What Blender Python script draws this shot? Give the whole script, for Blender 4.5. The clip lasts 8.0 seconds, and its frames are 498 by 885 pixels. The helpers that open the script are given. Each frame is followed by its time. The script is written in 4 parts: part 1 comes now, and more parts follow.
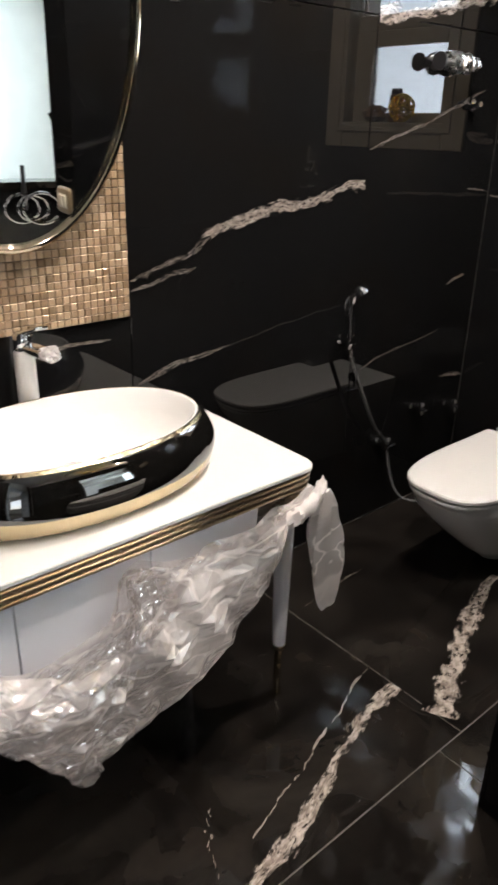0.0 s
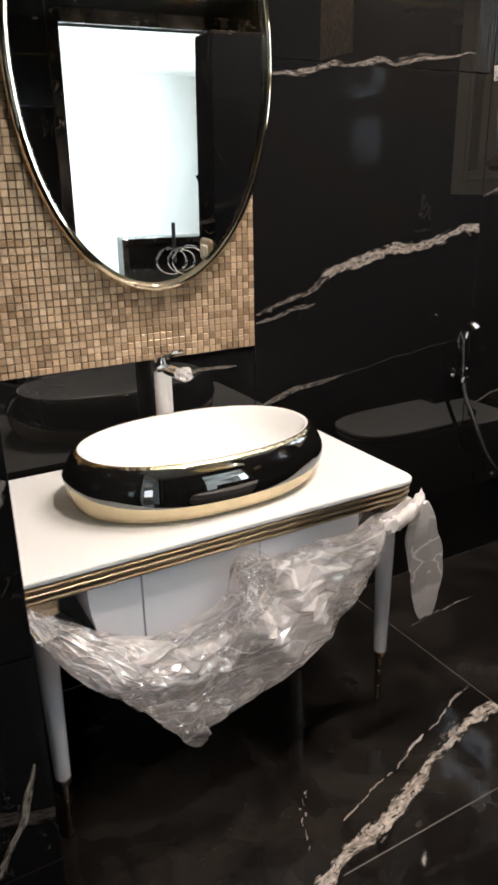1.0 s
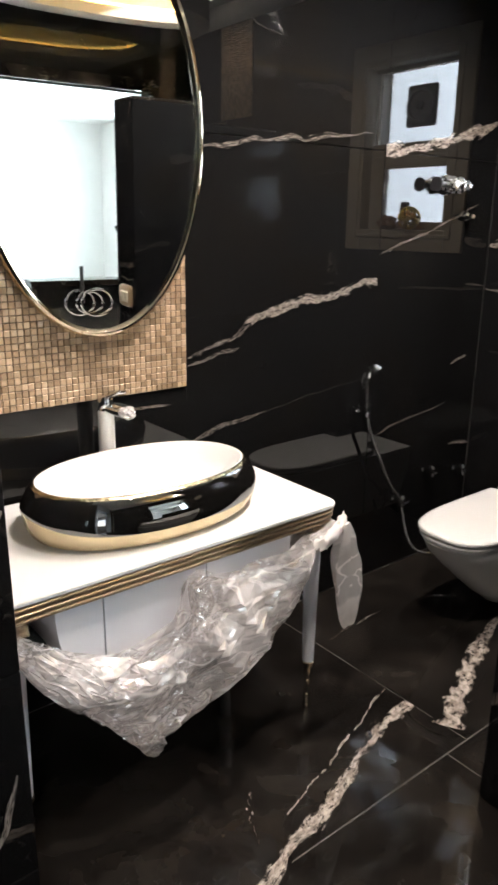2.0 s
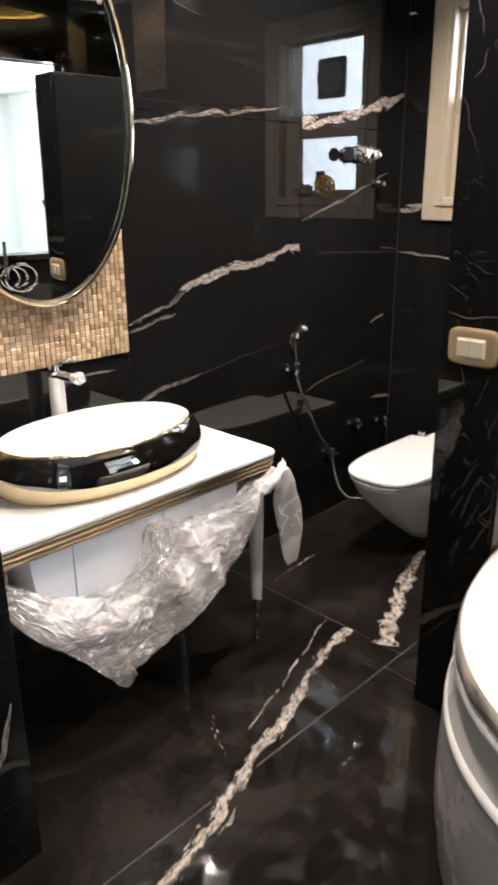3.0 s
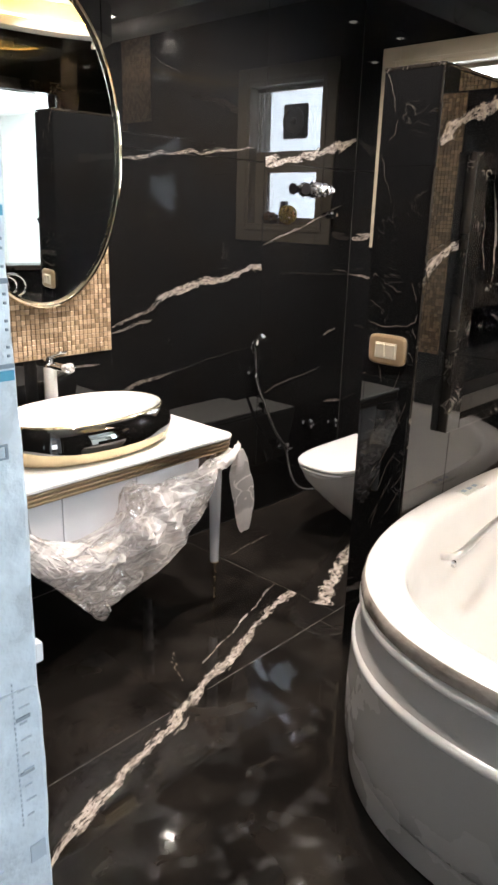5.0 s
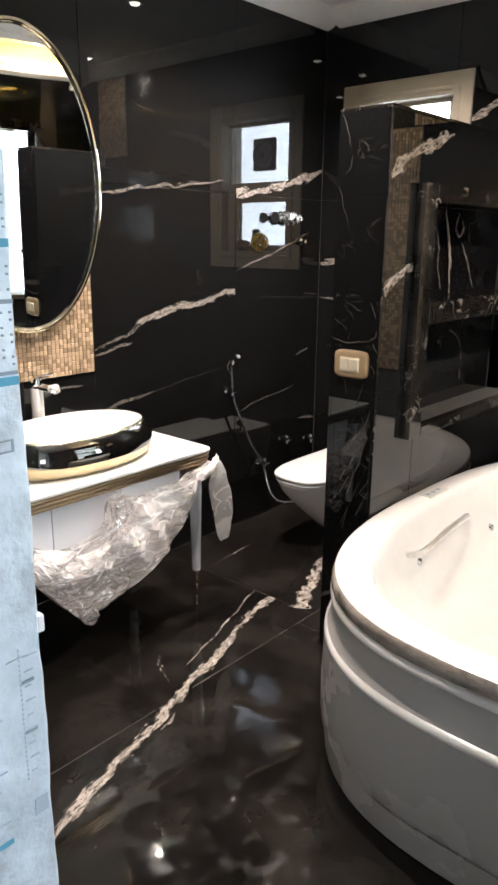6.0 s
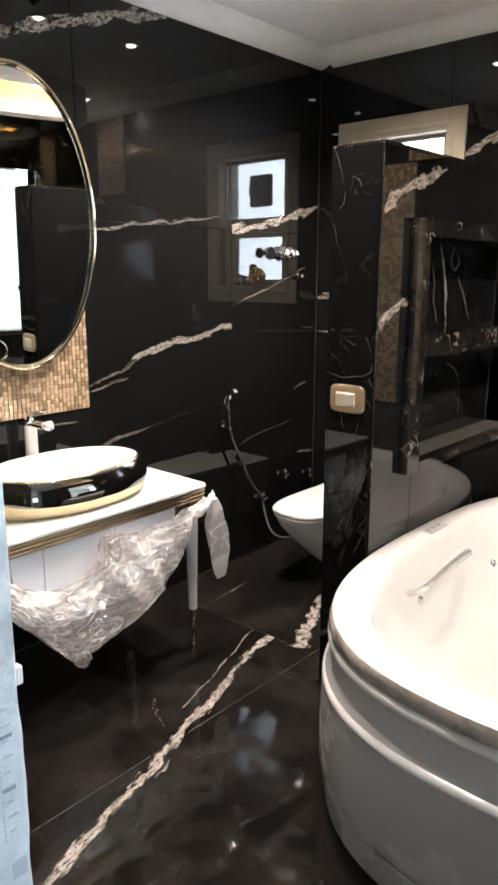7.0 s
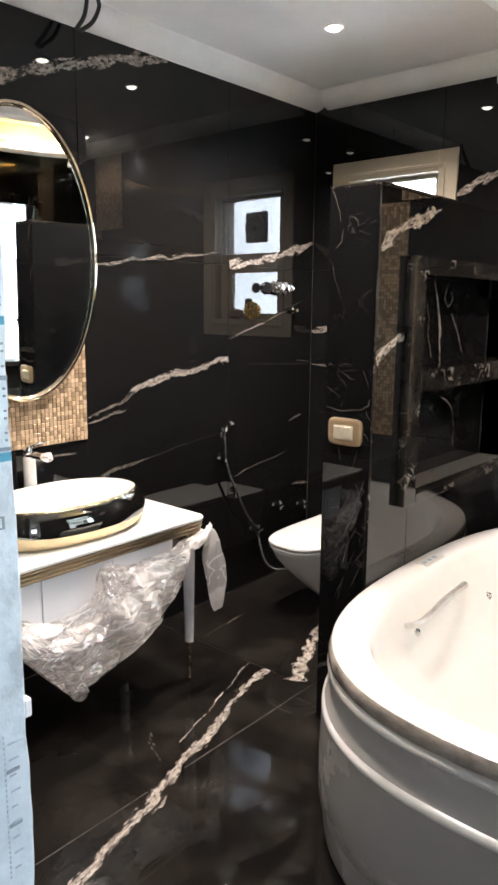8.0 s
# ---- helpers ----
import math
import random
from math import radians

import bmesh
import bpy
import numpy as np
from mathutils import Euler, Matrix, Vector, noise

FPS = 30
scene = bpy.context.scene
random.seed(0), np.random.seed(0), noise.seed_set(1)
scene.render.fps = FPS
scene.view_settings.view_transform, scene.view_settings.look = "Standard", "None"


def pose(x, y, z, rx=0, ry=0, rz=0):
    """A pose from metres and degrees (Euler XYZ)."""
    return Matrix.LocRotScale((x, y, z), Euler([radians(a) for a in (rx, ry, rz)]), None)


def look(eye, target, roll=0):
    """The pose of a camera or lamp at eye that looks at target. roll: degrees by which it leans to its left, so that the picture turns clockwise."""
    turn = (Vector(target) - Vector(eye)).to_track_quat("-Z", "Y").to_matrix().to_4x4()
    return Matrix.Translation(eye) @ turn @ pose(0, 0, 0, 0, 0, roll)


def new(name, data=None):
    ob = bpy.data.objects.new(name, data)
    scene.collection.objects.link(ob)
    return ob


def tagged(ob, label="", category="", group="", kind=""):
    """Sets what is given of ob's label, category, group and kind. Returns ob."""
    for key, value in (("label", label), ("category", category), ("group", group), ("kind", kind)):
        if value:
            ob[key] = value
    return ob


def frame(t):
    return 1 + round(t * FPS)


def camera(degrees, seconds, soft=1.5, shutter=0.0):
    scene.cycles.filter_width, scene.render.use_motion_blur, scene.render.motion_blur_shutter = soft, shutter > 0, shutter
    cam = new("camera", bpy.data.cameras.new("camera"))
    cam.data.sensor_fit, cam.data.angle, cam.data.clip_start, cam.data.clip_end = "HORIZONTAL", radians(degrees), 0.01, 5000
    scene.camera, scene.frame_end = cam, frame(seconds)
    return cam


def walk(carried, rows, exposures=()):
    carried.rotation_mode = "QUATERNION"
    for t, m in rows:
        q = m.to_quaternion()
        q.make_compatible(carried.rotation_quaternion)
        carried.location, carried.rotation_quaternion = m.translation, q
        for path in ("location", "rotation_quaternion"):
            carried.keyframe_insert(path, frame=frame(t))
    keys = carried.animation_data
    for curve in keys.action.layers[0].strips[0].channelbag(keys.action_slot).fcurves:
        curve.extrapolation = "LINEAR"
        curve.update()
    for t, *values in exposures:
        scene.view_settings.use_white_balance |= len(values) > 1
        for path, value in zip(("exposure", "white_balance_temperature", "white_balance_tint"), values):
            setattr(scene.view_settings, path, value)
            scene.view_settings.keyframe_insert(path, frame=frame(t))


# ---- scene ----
cam = camera(38.2, 8.0, soft=2.7, shutter=0.4)
PATH = [
    (0, (0.185, -0.057, 1.614), (1.384, 1.323, 0.803), 1.3),
    (0.5, (0.150, -0.212, 1.621), (1.178, 1.307, 0.825), 0.0),
    (1, (0.099, -0.307, 1.603), (1.018, 1.333, 0.922), -1.1),
    (1.2, (0.045, -0.328, 1.642), (1.002, 1.304, 0.994), -0.2),
    (2.3, (-0.198, -0.421, 1.662), (1.058, 1.018, 1.069), -0.4),
    (2.5, (-0.230, -0.439, 1.657), (1.047, 0.974, 1.047), -1.0),
    (3, (-0.335, -0.516, 1.669), (1.001, 0.819, 1.010), -0.6),
    (3.5, (-0.490, -0.557, 1.653), (0.967, 0.627, 0.961), -0.6),
    (4, (-0.564, -0.678, 1.662), (0.882, 0.556, 1.040), 0.4),
    (4.2, (-0.589, -0.740, 1.643), (0.825, 0.547, 1.047), 0.9),
    (5.3, (-0.718, -0.971, 1.712), (0.676, 0.326, 1.104), 1.8),
    (5.5, (-0.764, -1.000, 1.708), (0.656, 0.292, 1.148), 2.3),
    (6, (-0.795, -1.076, 1.701), (0.650, 0.197, 1.161), 0.6),
    (6.5, (-0.746, -1.094, 1.702), (0.679, 0.224, 1.221), 0.3),
    (7, (-0.742, -1.068, 1.708), (0.714, 0.226, 1.253), 0.1),
    (7.5, (-0.769, -1.054, 1.723), (0.716, 0.224, 1.318), 0.3),
    (8, (-0.784, -1.060, 1.718), (0.703, 0.225, 1.348), 0.5),
]
walk(cam, [(t, look(eye, target, roll)) for t, eye, target, roll in PATH], [(0, 0.08), (1.2, 0.14), (2.5, 0.54), (3.5, 0.70), (8, 0.80)])

# ---- light ----
YM, XW, YS, XD, ZC = 1.75, 3.08, -1.33, -0.19, 3.0   # mirror wall, window wall, tub-side wall, door wall, ceiling
world = bpy.data.worlds.new("sky")
scene.world = world
world.use_nodes = True
wn = world.node_tree
sky = wn.nodes.new("ShaderNodeTexSky")
sky.sky_type, sky.sun_disc = "NISHITA", False
sky.sun_elevation, sky.sun_rotation = radians(50), radians(200)
wn.links.new(sky.outputs[0], wn.nodes["Background"].inputs[0])
wn.nodes["Background"].inputs[1].default_value = 0.15


def lamp(name, kind, m, energy, colour, **more):
    data = bpy.data.lights.new(name, kind)
    data.energy, data.color = energy, colour
    if kind == "AREA":
        data.shape, data.size, data.size_y = "RECTANGLE", more["size"], more["size_y"]
    if kind == "SPOT":
        data.spot_size, data.spot_blend, data.shadow_soft_size = radians(more["cone"]), 0.7, 0.02
    if kind == "SUN":
        data.angle = radians(more["wide"])
    ob = new(name, data)
    ob.matrix_world = m
    return ob


lamp("sun", "SUN", look((0, 0, 9), (1.2, 3.3, 0.0)), 2.0, (1.0, 0.95, 0.88), wide=0.6)
DOWNLIGHTS = [(1.60, 1.03), (2.21, 1.03), (0.96, 0.37), (2.82, -0.25), (2.28, -0.90)]
for px, py in DOWNLIGHTS:
    lamp("downlight_lamp", "SPOT", look((px, py, ZC - 0.03), (px, py, 0)), 24 if px > 2.5 else 98, (1.0, 0.90, 0.815), cone=132)
# area lamps added for the two neighbouring rooms' daylight, in assumed, unseen window openings
lamp("hall_added_light", "AREA", look((-1.30, -2.96, 1.6), (-1.30, 0, 1.6)), 26, (0.92, 0.96, 1.0), size=1.4, size_y=1.4)
lamp("bedroom_added_light", "AREA", look((XW + 0.26, -2.8, 1.7), (0, -2.6, 1.5)), 68, (0.76, 0.93, 1.0), size=1.5, size_y=1.5)


# ---- materials ----
def material(name, colour, rough=0.5, metal=0.0, ior=1.5, bump=0.0, bump_scale=60.0, vary=0.0, vary_scale=4.0, rvary=0.0, island=""):
    mat = bpy.data.materials.new(name)
    mat.use_nodes = True
    nt = mat.node_tree
    p = nt.nodes["Principled BSDF"]
    p.inputs["Roughness"].default_value, p.inputs["Metallic"].default_value, p.inputs["IOR"].default_value = rough, metal, ior
    p.inputs["Base Color"].default_value = (*colour, 1)
    geo = nt.nodes.new("ShaderNodeNewGeometry")
    if vary or rvary:
        n = nt.nodes.new("ShaderNodeTexNoise")
        n.inputs["Scale"].default_value, n.inputs["Detail"].default_value = vary_scale, 6
        nt.links.new(geo.outputs["Position"], n.inputs["Vector"])
        if vary:
            r = nt.nodes.new("ShaderNodeMapRange")
            r.inputs["From Min"].default_value, r.inputs["From Max"].default_value = 0.3, 0.7
            r.inputs["To Min"].default_value, r.inputs["To Max"].default_value = 1 - vary, 1 + vary
            nt.links.new(n.outputs["Fac"], r.inputs["Value"])
            h = nt.nodes.new("ShaderNodeHueSaturation")
            h.inputs["Color"].default_value = (*colour, 1)
            nt.links.new(r.outputs[0], h.inputs["Value"])
            nt.links.new(h.outputs[0], p.inputs["Base Color"])
        if rvary:
            r = nt.nodes.new("ShaderNodeMapRange")
            r.inputs["From Min"].default_value, r.inputs["From Max"].default_value = 0.35, 0.7
            r.inputs["To Min"].default_value, r.inputs["To Max"].default_value = rough, rough + rvary
            nt.links.new(n.outputs["Fac"], r.inputs["Value"])
            nt.links.new(r.outputs[0], p.inputs["Roughness"])
    if bump:
        n = nt.nodes.new("ShaderNodeTexNoise")
        n.inputs["Scale"].default_value, n.inputs["Detail"].default_value = bump_scale, 4
        nt.links.new(geo.outputs["Position"], n.inputs["Vector"])
        b = nt.nodes.new("ShaderNodeBump")
        b.inputs["Strength"].default_value, b.inputs["Distance"].default_value = bump, 0.01
        nt.links.new(n.outputs["Fac"], b.inputs["Height"])
        nt.links.new(b.outputs[0], p.inputs["Normal"])
    return mat


def ramp(nt, source, lo, hi, a, b):
    r = nt.nodes.new("ShaderNodeMapRange")
    r.interpolation_type = "SMOOTHSTEP"
    for key, value in (("From Min", lo), ("From Max", hi), ("To Min", a), ("To Max", b)):
        r.inputs[key].default_value = value
    nt.links.new(source, r.inputs["Value"])
    return r.outputs[0]


def mixed(nt, fac, a, b):
    m = nt.nodes.new("ShaderNodeMix")
    m.data_type = "RGBA"
    nt.links.new(fac, m.inputs[0])
    for socket, value in ((m.inputs[6], a), (m.inputs[7], b)):
        if isinstance(value, tuple):
            socket.default_value = (*value, 1)
        else:
            nt.links.new(value, socket)
    return m.outputs[2]


def maths(nt, op, a, b):
    m = nt.nodes.new("ShaderNodeMath")
    m.operation = op
    for socket, value in zip(m.inputs, (a, b)):
        if isinstance(value, (int, float)):
            socket.default_value = value
        else:
            nt.links.new(value, socket)
    return m.outputs[0]


def marble(name, veined=False, pale=1.0, cloudy=0.20, webs=0.04, rough=0.006, smear=0.010, gaps=0.36, web_scale=3.1, web_width=0.007, light=1.0):
    """Polished black marble: cloudy black ground, faint hairlines; on the vein strips a pale broken vein too."""
    mat = bpy.data.materials.new(name)
    mat.use_nodes = True
    nt = mat.node_tree
    p = nt.nodes["Principled BSDF"]
    geo = nt.nodes.new("ShaderNodeNewGeometry")
    pos = geo.outputs["Position"]

    def noise_at(scale, detail=6, warp=0.0):
        n = nt.nodes.new("ShaderNodeTexNoise")
        n.inputs["Scale"].default_value, n.inputs["Detail"].default_value, n.inputs["Distortion"].default_value = scale, detail, warp
        nt.links.new(pos, n.inputs["Vector"])
        return n
    cloud = noise_at(2.6, 8, 0.6)
    col = mixed(nt, ramp(nt, cloud.outputs["Fac"], 0.45, 0.8, 0, 1), (0.0075, 0.0075, 0.0079) if cloudy < 0.5 else (0.0085, 0.0072, 0.0064), tuple(c * cloudy for c in (0.042, 0.036, 0.031)))
    if cloudy > 0.5:
        col = mixed(nt, ramp(nt, noise_at(6, 12, 0.3).outputs["Fac"], 0.42, 0.82, 0, 1), col, (0.027, 0.022, 0.0185))
    wisp = maths(nt, "ABSOLUTE", maths(nt, "SUBTRACT", noise_at(web_scale, 7, 1.4).outputs["Fac"], 0.5), 0.0)
    line = ramp(nt, wisp, 0.0, web_width, 1, 0)
    where = ramp(nt, noise_at(web_scale * 0.8, 4).outputs["Fac"], 0.52, 0.70, 0, webs)
    col = mixed(nt, maths(nt, "MULTIPLY", line, where), col, (0.30, 0.27, 0.24))
    if veined:
        uv = nt.nodes.new("ShaderNodeUVMap")
        sep = nt.nodes.new("ShaderNodeSeparateXYZ")
        nt.links.new(uv.outputs[0], sep.inputs[0])
        side = maths(nt, "ABSOLUTE", maths(nt, "SUBTRACT", sep.outputs[1], 0.5), 0.0)
        edge = maths(nt, "SUBTRACT", 1.0, maths(nt, "MULTIPLY", side, 2.0))
        own = maths(nt, "MULTIPLY", nt.nodes.new("ShaderNodeObjectInfo").outputs["Random"], 40.0)

        def streak(along, across, detail):
            c = nt.nodes.new("ShaderNodeCombineXYZ")
            nt.links.new(maths(nt, "MULTIPLY", sep.outputs[0], along), c.inputs[0])
            nt.links.new(maths(nt, "MULTIPLY", sep.outputs[1], across), c.inputs[1])
            nt.links.new(own, c.inputs[2])
            n = nt.nodes.new("ShaderNodeTexNoise")
            n.inputs["Scale"].default_value, n.inputs["Detail"].default_value, n.inputs["Roughness"].default_value = 1.0, detail, 0.62
            nt.links.new(c.outputs[0], n.inputs["Vector"])
            return n.outputs["Fac"]
        ragged = maths(nt, "MULTIPLY", maths(nt, "SUBTRACT", streak(11.0, 2.6, 8), 0.5), 3.0)
        body = ramp(nt, maths(nt, "ADD", edge, ragged), 0.36, 0.66, 0, pale)
        holes = ramp(nt, streak(46.0, 7.0, 6), gaps, gaps + 0.14, 0.04, 1)
        tone = mixed(nt, ramp(nt, streak(30.0, 5.0, 4), 0.3, 0.7, 0, 1), tuple(c * light for c in (0.20, 0.165, 0.14)), tuple(c * light for c in (0.62, 0.54, 0.48)))
        col = mixed(nt, maths(nt, "MULTIPLY", body, holes), col, tone)
    nt.links.new(col, p.inputs["Base Color"])
    nt.links.new(ramp(nt, noise_at(13 if cloudy > 0.5 else 5.5, 7).outputs["Fac"], 0.44, 0.68, rough, rough + smear), p.inputs["Roughness"])
    p.inputs["IOR"].default_value = 1.46
    b = nt.nodes.new("ShaderNodeBump")
    b.inputs["Strength"].default_value, b.inputs["Distance"].default_value = 0.004, 0.01
    nt.links.new(noise_at(3.0, 2).outputs["Fac"], b.inputs["Height"])
    nt.links.new(b.outputs[0], p.inputs["Normal"])
    return mat


def tile_material(name, source):
    mat = bpy.data.materials.new(name)
    mat.use_nodes = True
    nt = mat.node_tree
    p = nt.nodes["Principled BSDF"]
    if source == "island":
        rnd = nt.nodes.new("ShaderNodeNewGeometry").outputs["Random Per Island"]
    else:
        rnd = nt.nodes.new("ShaderNodeObjectInfo").outputs["Random"]
    cr = nt.nodes.new("ShaderNodeValToRGB")
    cr.color_ramp.elements[0].color = (0.37, 0.26, 0.17, 1)
    cr.color_ramp.elements[1].color = (0.62, 0.47, 0.32, 1)
    mid = cr.color_ramp.elements.new(0.6)
    mid.color = (0.46, 0.33, 0.215, 1)
    nt.links.new(rnd, cr.inputs[0])
    n = nt.nodes.new("ShaderNodeTexNoise")
    n.inputs["Scale"].default_value = 90
    nt.links.new(nt.nodes.new("ShaderNodeNewGeometry").outputs["Position"], n.inputs["Vector"])
    nt.links.new(mixed(nt, ramp(nt, n.outputs["Fac"], 0.3, 0.75, 0.0, 0.5), cr.outputs[0], (0.55, 0.36, 0.2)), p.inputs["Base Color"])
    p.inputs["Metallic"].default_value = 0.35
    nt.links.new(ramp(nt, rnd, 0, 1, 0.16, 0.42), p.inputs["Roughness"])
    return mat


def film_material(name, milk, rough, tint, gloss, clear=0.12):
    """Thin crumpled plastic film: clear between the creases, milky along them, with a sharp glossy face of small facets."""
    mat = bpy.data.materials.new(name)
    mat.use_nodes = True
    nt = mat.node_tree
    nt.nodes.remove(nt.nodes["Principled BSDF"])
    geo = nt.nodes.new("ShaderNodeNewGeometry")
    drawn = nt.nodes.new("ShaderNodeMapping")
    drawn.inputs["Rotation"].default_value, drawn.inputs["Scale"].default_value = (0, radians(32), 0), (0.6, 1.0, 1.5)
    nt.links.new(geo.outputs["Position"], drawn.inputs["Vector"])

    def noise_at(scale, detail, warp):
        n = nt.nodes.new("ShaderNodeTexNoise")
        n.inputs["Scale"].default_value, n.inputs["Detail"].default_value, n.inputs["Distortion"].default_value = scale, detail, warp
        nt.links.new(drawn.outputs[0], n.inputs["Vector"])
        return n

    crease = maths(nt, "ABSOLUTE", maths(nt, "SUBTRACT", noise_at(8.0, 2.2, 0.5).outputs["Fac"], 0.5), 0.0)
    small = maths(nt, "ABSOLUTE", maths(nt, "SUBTRACT", noise_at(26, 2.0, 0.4).outputs["Fac"], 0.5), 0.0)
    b = nt.nodes.new("ShaderNodeBump")
    b.inputs["Strength"].default_value, b.inputs["Distance"].default_value = 1.0, 0.024
    nt.links.new(maths(nt, "ADD", crease, maths(nt, "MULTIPLY", small, 0.45)), b.inputs["Height"])
    see, dif, lit, glo = (nt.nodes.new(k) for k in ("ShaderNodeBsdfTransparent", "ShaderNodeBsdfDiffuse", "ShaderNodeBsdfTranslucent", "ShaderNodeBsdfGlossy"))
    see.inputs[0].default_value = (0.95, 0.93, 0.92, 1)
    dif.inputs[0].default_value, lit.inputs[0].default_value, glo.inputs[0].default_value = (*tint, 1), (*tint, 1), (1, 1, 1, 1)
    glo.inputs["Roughness"].default_value = rough
    nt.links.new(b.outputs[0], glo.inputs["Normal"])
    milky, body, face = (nt.nodes.new("ShaderNodeMixShader") for _ in range(3))
    milky.inputs[0].default_value = 0.35
    nt.links.new(dif.outputs[0], milky.inputs[1])
    nt.links.new(lit.outputs[0], milky.inputs[2])
    folds = ramp(nt, crease, 0.0, 0.035, milk * 0.9, 0.0)
    nt.links.new(maths(nt, "ADD", folds, ramp(nt, noise_at(5, 5, 0.6).outputs["Fac"], 0.40, 0.66, milk * clear, milk * 1.7)), body.inputs[0])
    nt.links.new(see.outputs[0], body.inputs[1])
    nt.links.new(milky.outputs[0], body.inputs[2])
    face.inputs[0].default_value = gloss
    nt.links.new(body.outputs[0], face.inputs[1])
    nt.links.new(glo.outputs[0], face.inputs[2])
    nt.links.new(face.outputs[0], nt.nodes["Material Output"].inputs[0])
    return mat


def glow(name, colour, strength):
    mat = bpy.data.materials.new(name)
    mat.use_nodes = True
    p = mat.node_tree.nodes["Principled BSDF"]
    p.inputs["Base Color"].default_value = (*colour, 1)
    p.inputs["Emission Color"].default_value = (*colour, 1)
    p.inputs["Emission Strength"].default_value = strength
    return mat


BLACK = marble("black_marble")
BLACK_FLOOR = marble("black_marble_floor", cloudy=0.9, webs=0.03, rough=0.035, smear=0.20)
BLACK_WEB = marble("black_marble_webbed", webs=0.34, web_scale=9.0, web_width=0.010)
VEIN = marble("black_marble_vein", veined=True, light=0.72)
VEIN_FLOOR = marble("black_marble_floor_vein", veined=True, cloudy=0.9, webs=0.03, rough=0.035, smear=0.20)
VEIN_FINE = marble("black_marble_fine_vein", veined=True, pale=0.55, gaps=0.42, light=0.8)
VEIN_HAIR = marble("black_marble_hairline", veined=True, pale=0.14, light=0.7)
VEIN_FAINT = marble("black_marble_faint_vein", veined=True, pale=0.32)
GREY_EDGE = marble("grey_marble_edge", cloudy=1.5, webs=0.85, web_scale=11.0, web_width=0.030, rough=0.04, smear=0.06)
FLOOR_GROUT = material("grey_grout", (0.15, 0.135, 0.12), 0.8, bump=0.3, bump_scale=200)
GROUT = material("dark_grout", (0.075, 0.07, 0.065), 0.8, bump=0.3, bump_scale=200)
TILE, TILE_REST = tile_material("gold_mosaic", "object"), tile_material("gold_mosaic_rest", "island")
TILE_GROUT = material("brown_grout", (0.075, 0.052, 0.036), 0.85, bump=0.3, bump_scale=200)
WHITE_PAINT = material("white_paint", (0.89, 0.88, 0.86), 0.6, vary=0.03, bump=0.06, bump_scale=30)
CORNICE = material("cornice_paint", (0.85, 0.83, 0.80), 0.55, vary=0.04, bump=0.05)
STONE_WHITE = material("white_stone_top", (0.82, 0.81, 0.79), 0.14, vary=0.02, rvary=0.08)
CERAMIC = material("white_ceramic", (0.82, 0.81, 0.79), 0.08, vary=0.015)
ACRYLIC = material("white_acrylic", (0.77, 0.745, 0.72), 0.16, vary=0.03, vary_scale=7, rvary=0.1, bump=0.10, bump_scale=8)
# the tub's white acrylic again, darkened for the shade on its upright panels
ACRYLIC_SHADED = material("white_acrylic_skirt_shaded", (0.50, 0.475, 0.455), 0.26, vary=0.008, rvary=0.02)
LACQUER = material("white_lacquer", (0.84, 0.85, 0.90), 0.2, vary=0.02)
BLACK_GLAZE = material("black_glaze", (0.006, 0.0055, 0.005), 0.02, ior=2.3)
GOLD = material("polished_gold", (0.56, 0.47, 0.34), 0.12, 1.0, vary=0.1, vary_scale=12)
CHAMPAGNE = material("champagne_gold", (0.66, 0.57, 0.42), 0.07, 1.0, vary=0.08, vary_scale=9)
GOLD_GLAZE = material("gold_glaze", (0.74, 0.60, 0.38), 0.26, 0.6, vary=0.08, vary_scale=12)
CHROME = material("chrome", (0.78, 0.78, 0.79), 0.06, 1.0, rvary=0.06, vary_scale=40)
SATIN = material("satin_steel", (0.78, 0.76, 0.74), 0.34, 0.8, vary=0.08, vary_scale=30)
SLEEVE = material("white_foam_film", (0.80, 0.78, 0.75), 0.35, vary=0.04, vary_scale=30, bump=0.15, bump_scale=50)
CHROME_SOFT = material("worn_chrome", (0.82, 0.82, 0.82), 0.22, 1.0, rvary=0.1, vary_scale=40)
MIRROR = material("mirror_glass", (0.86, 0.89, 0.88), 0.0, 1.0)
BEIGE = material("beige_aluminium", (0.38, 0.325, 0.25), 0.35, vary=0.05)
GOLD_PLATE = material("satin_gold_plastic", (0.42, 0.30, 0.18), 0.3, 0.35, vary=0.06, vary_scale=20)
CREAM = material("cream_plastic", (0.72, 0.64, 0.50), 0.3)
DARK = material("dark_plastic", (0.02, 0.02, 0.022), 0.4)
RUBBER = material("black_cable", (0.012, 0.012, 0.012), 0.5)
YELLOW = material("yellow_wicker", (0.95, 0.70, 0.05), 0.5, vary=0.15, vary_scale=40)
yn = YELLOW.node_tree
yt, ym = yn.nodes.new("ShaderNodeBsdfTranslucent"), yn.nodes.new("ShaderNodeMixShader")
yt.inputs[0].default_value, ym.inputs[0].default_value = (0.95, 0.66, 0.03, 1), 0.5
yn.links.new(yn.nodes["Principled BSDF"].outputs[0], ym.inputs[1])
yn.links.new(yt.outputs[0], ym.inputs[2])
yn.links.new(ym.outputs[0], yn.nodes["Material Output"].inputs[0])
BROWN = material("brown_wood", (0.16, 0.085, 0.04), 0.6, vary=0.3, vary_scale=30)
BLUE_FILM = material("pale_blue_film", (0.60, 0.69, 0.78), 0.24, vary=0.22, vary_scale=9, rvary=0.2, bump=0.9, bump_scale=26)
FILM_INK = material("film_print_grey", (0.25, 0.31, 0.38), 0.35)
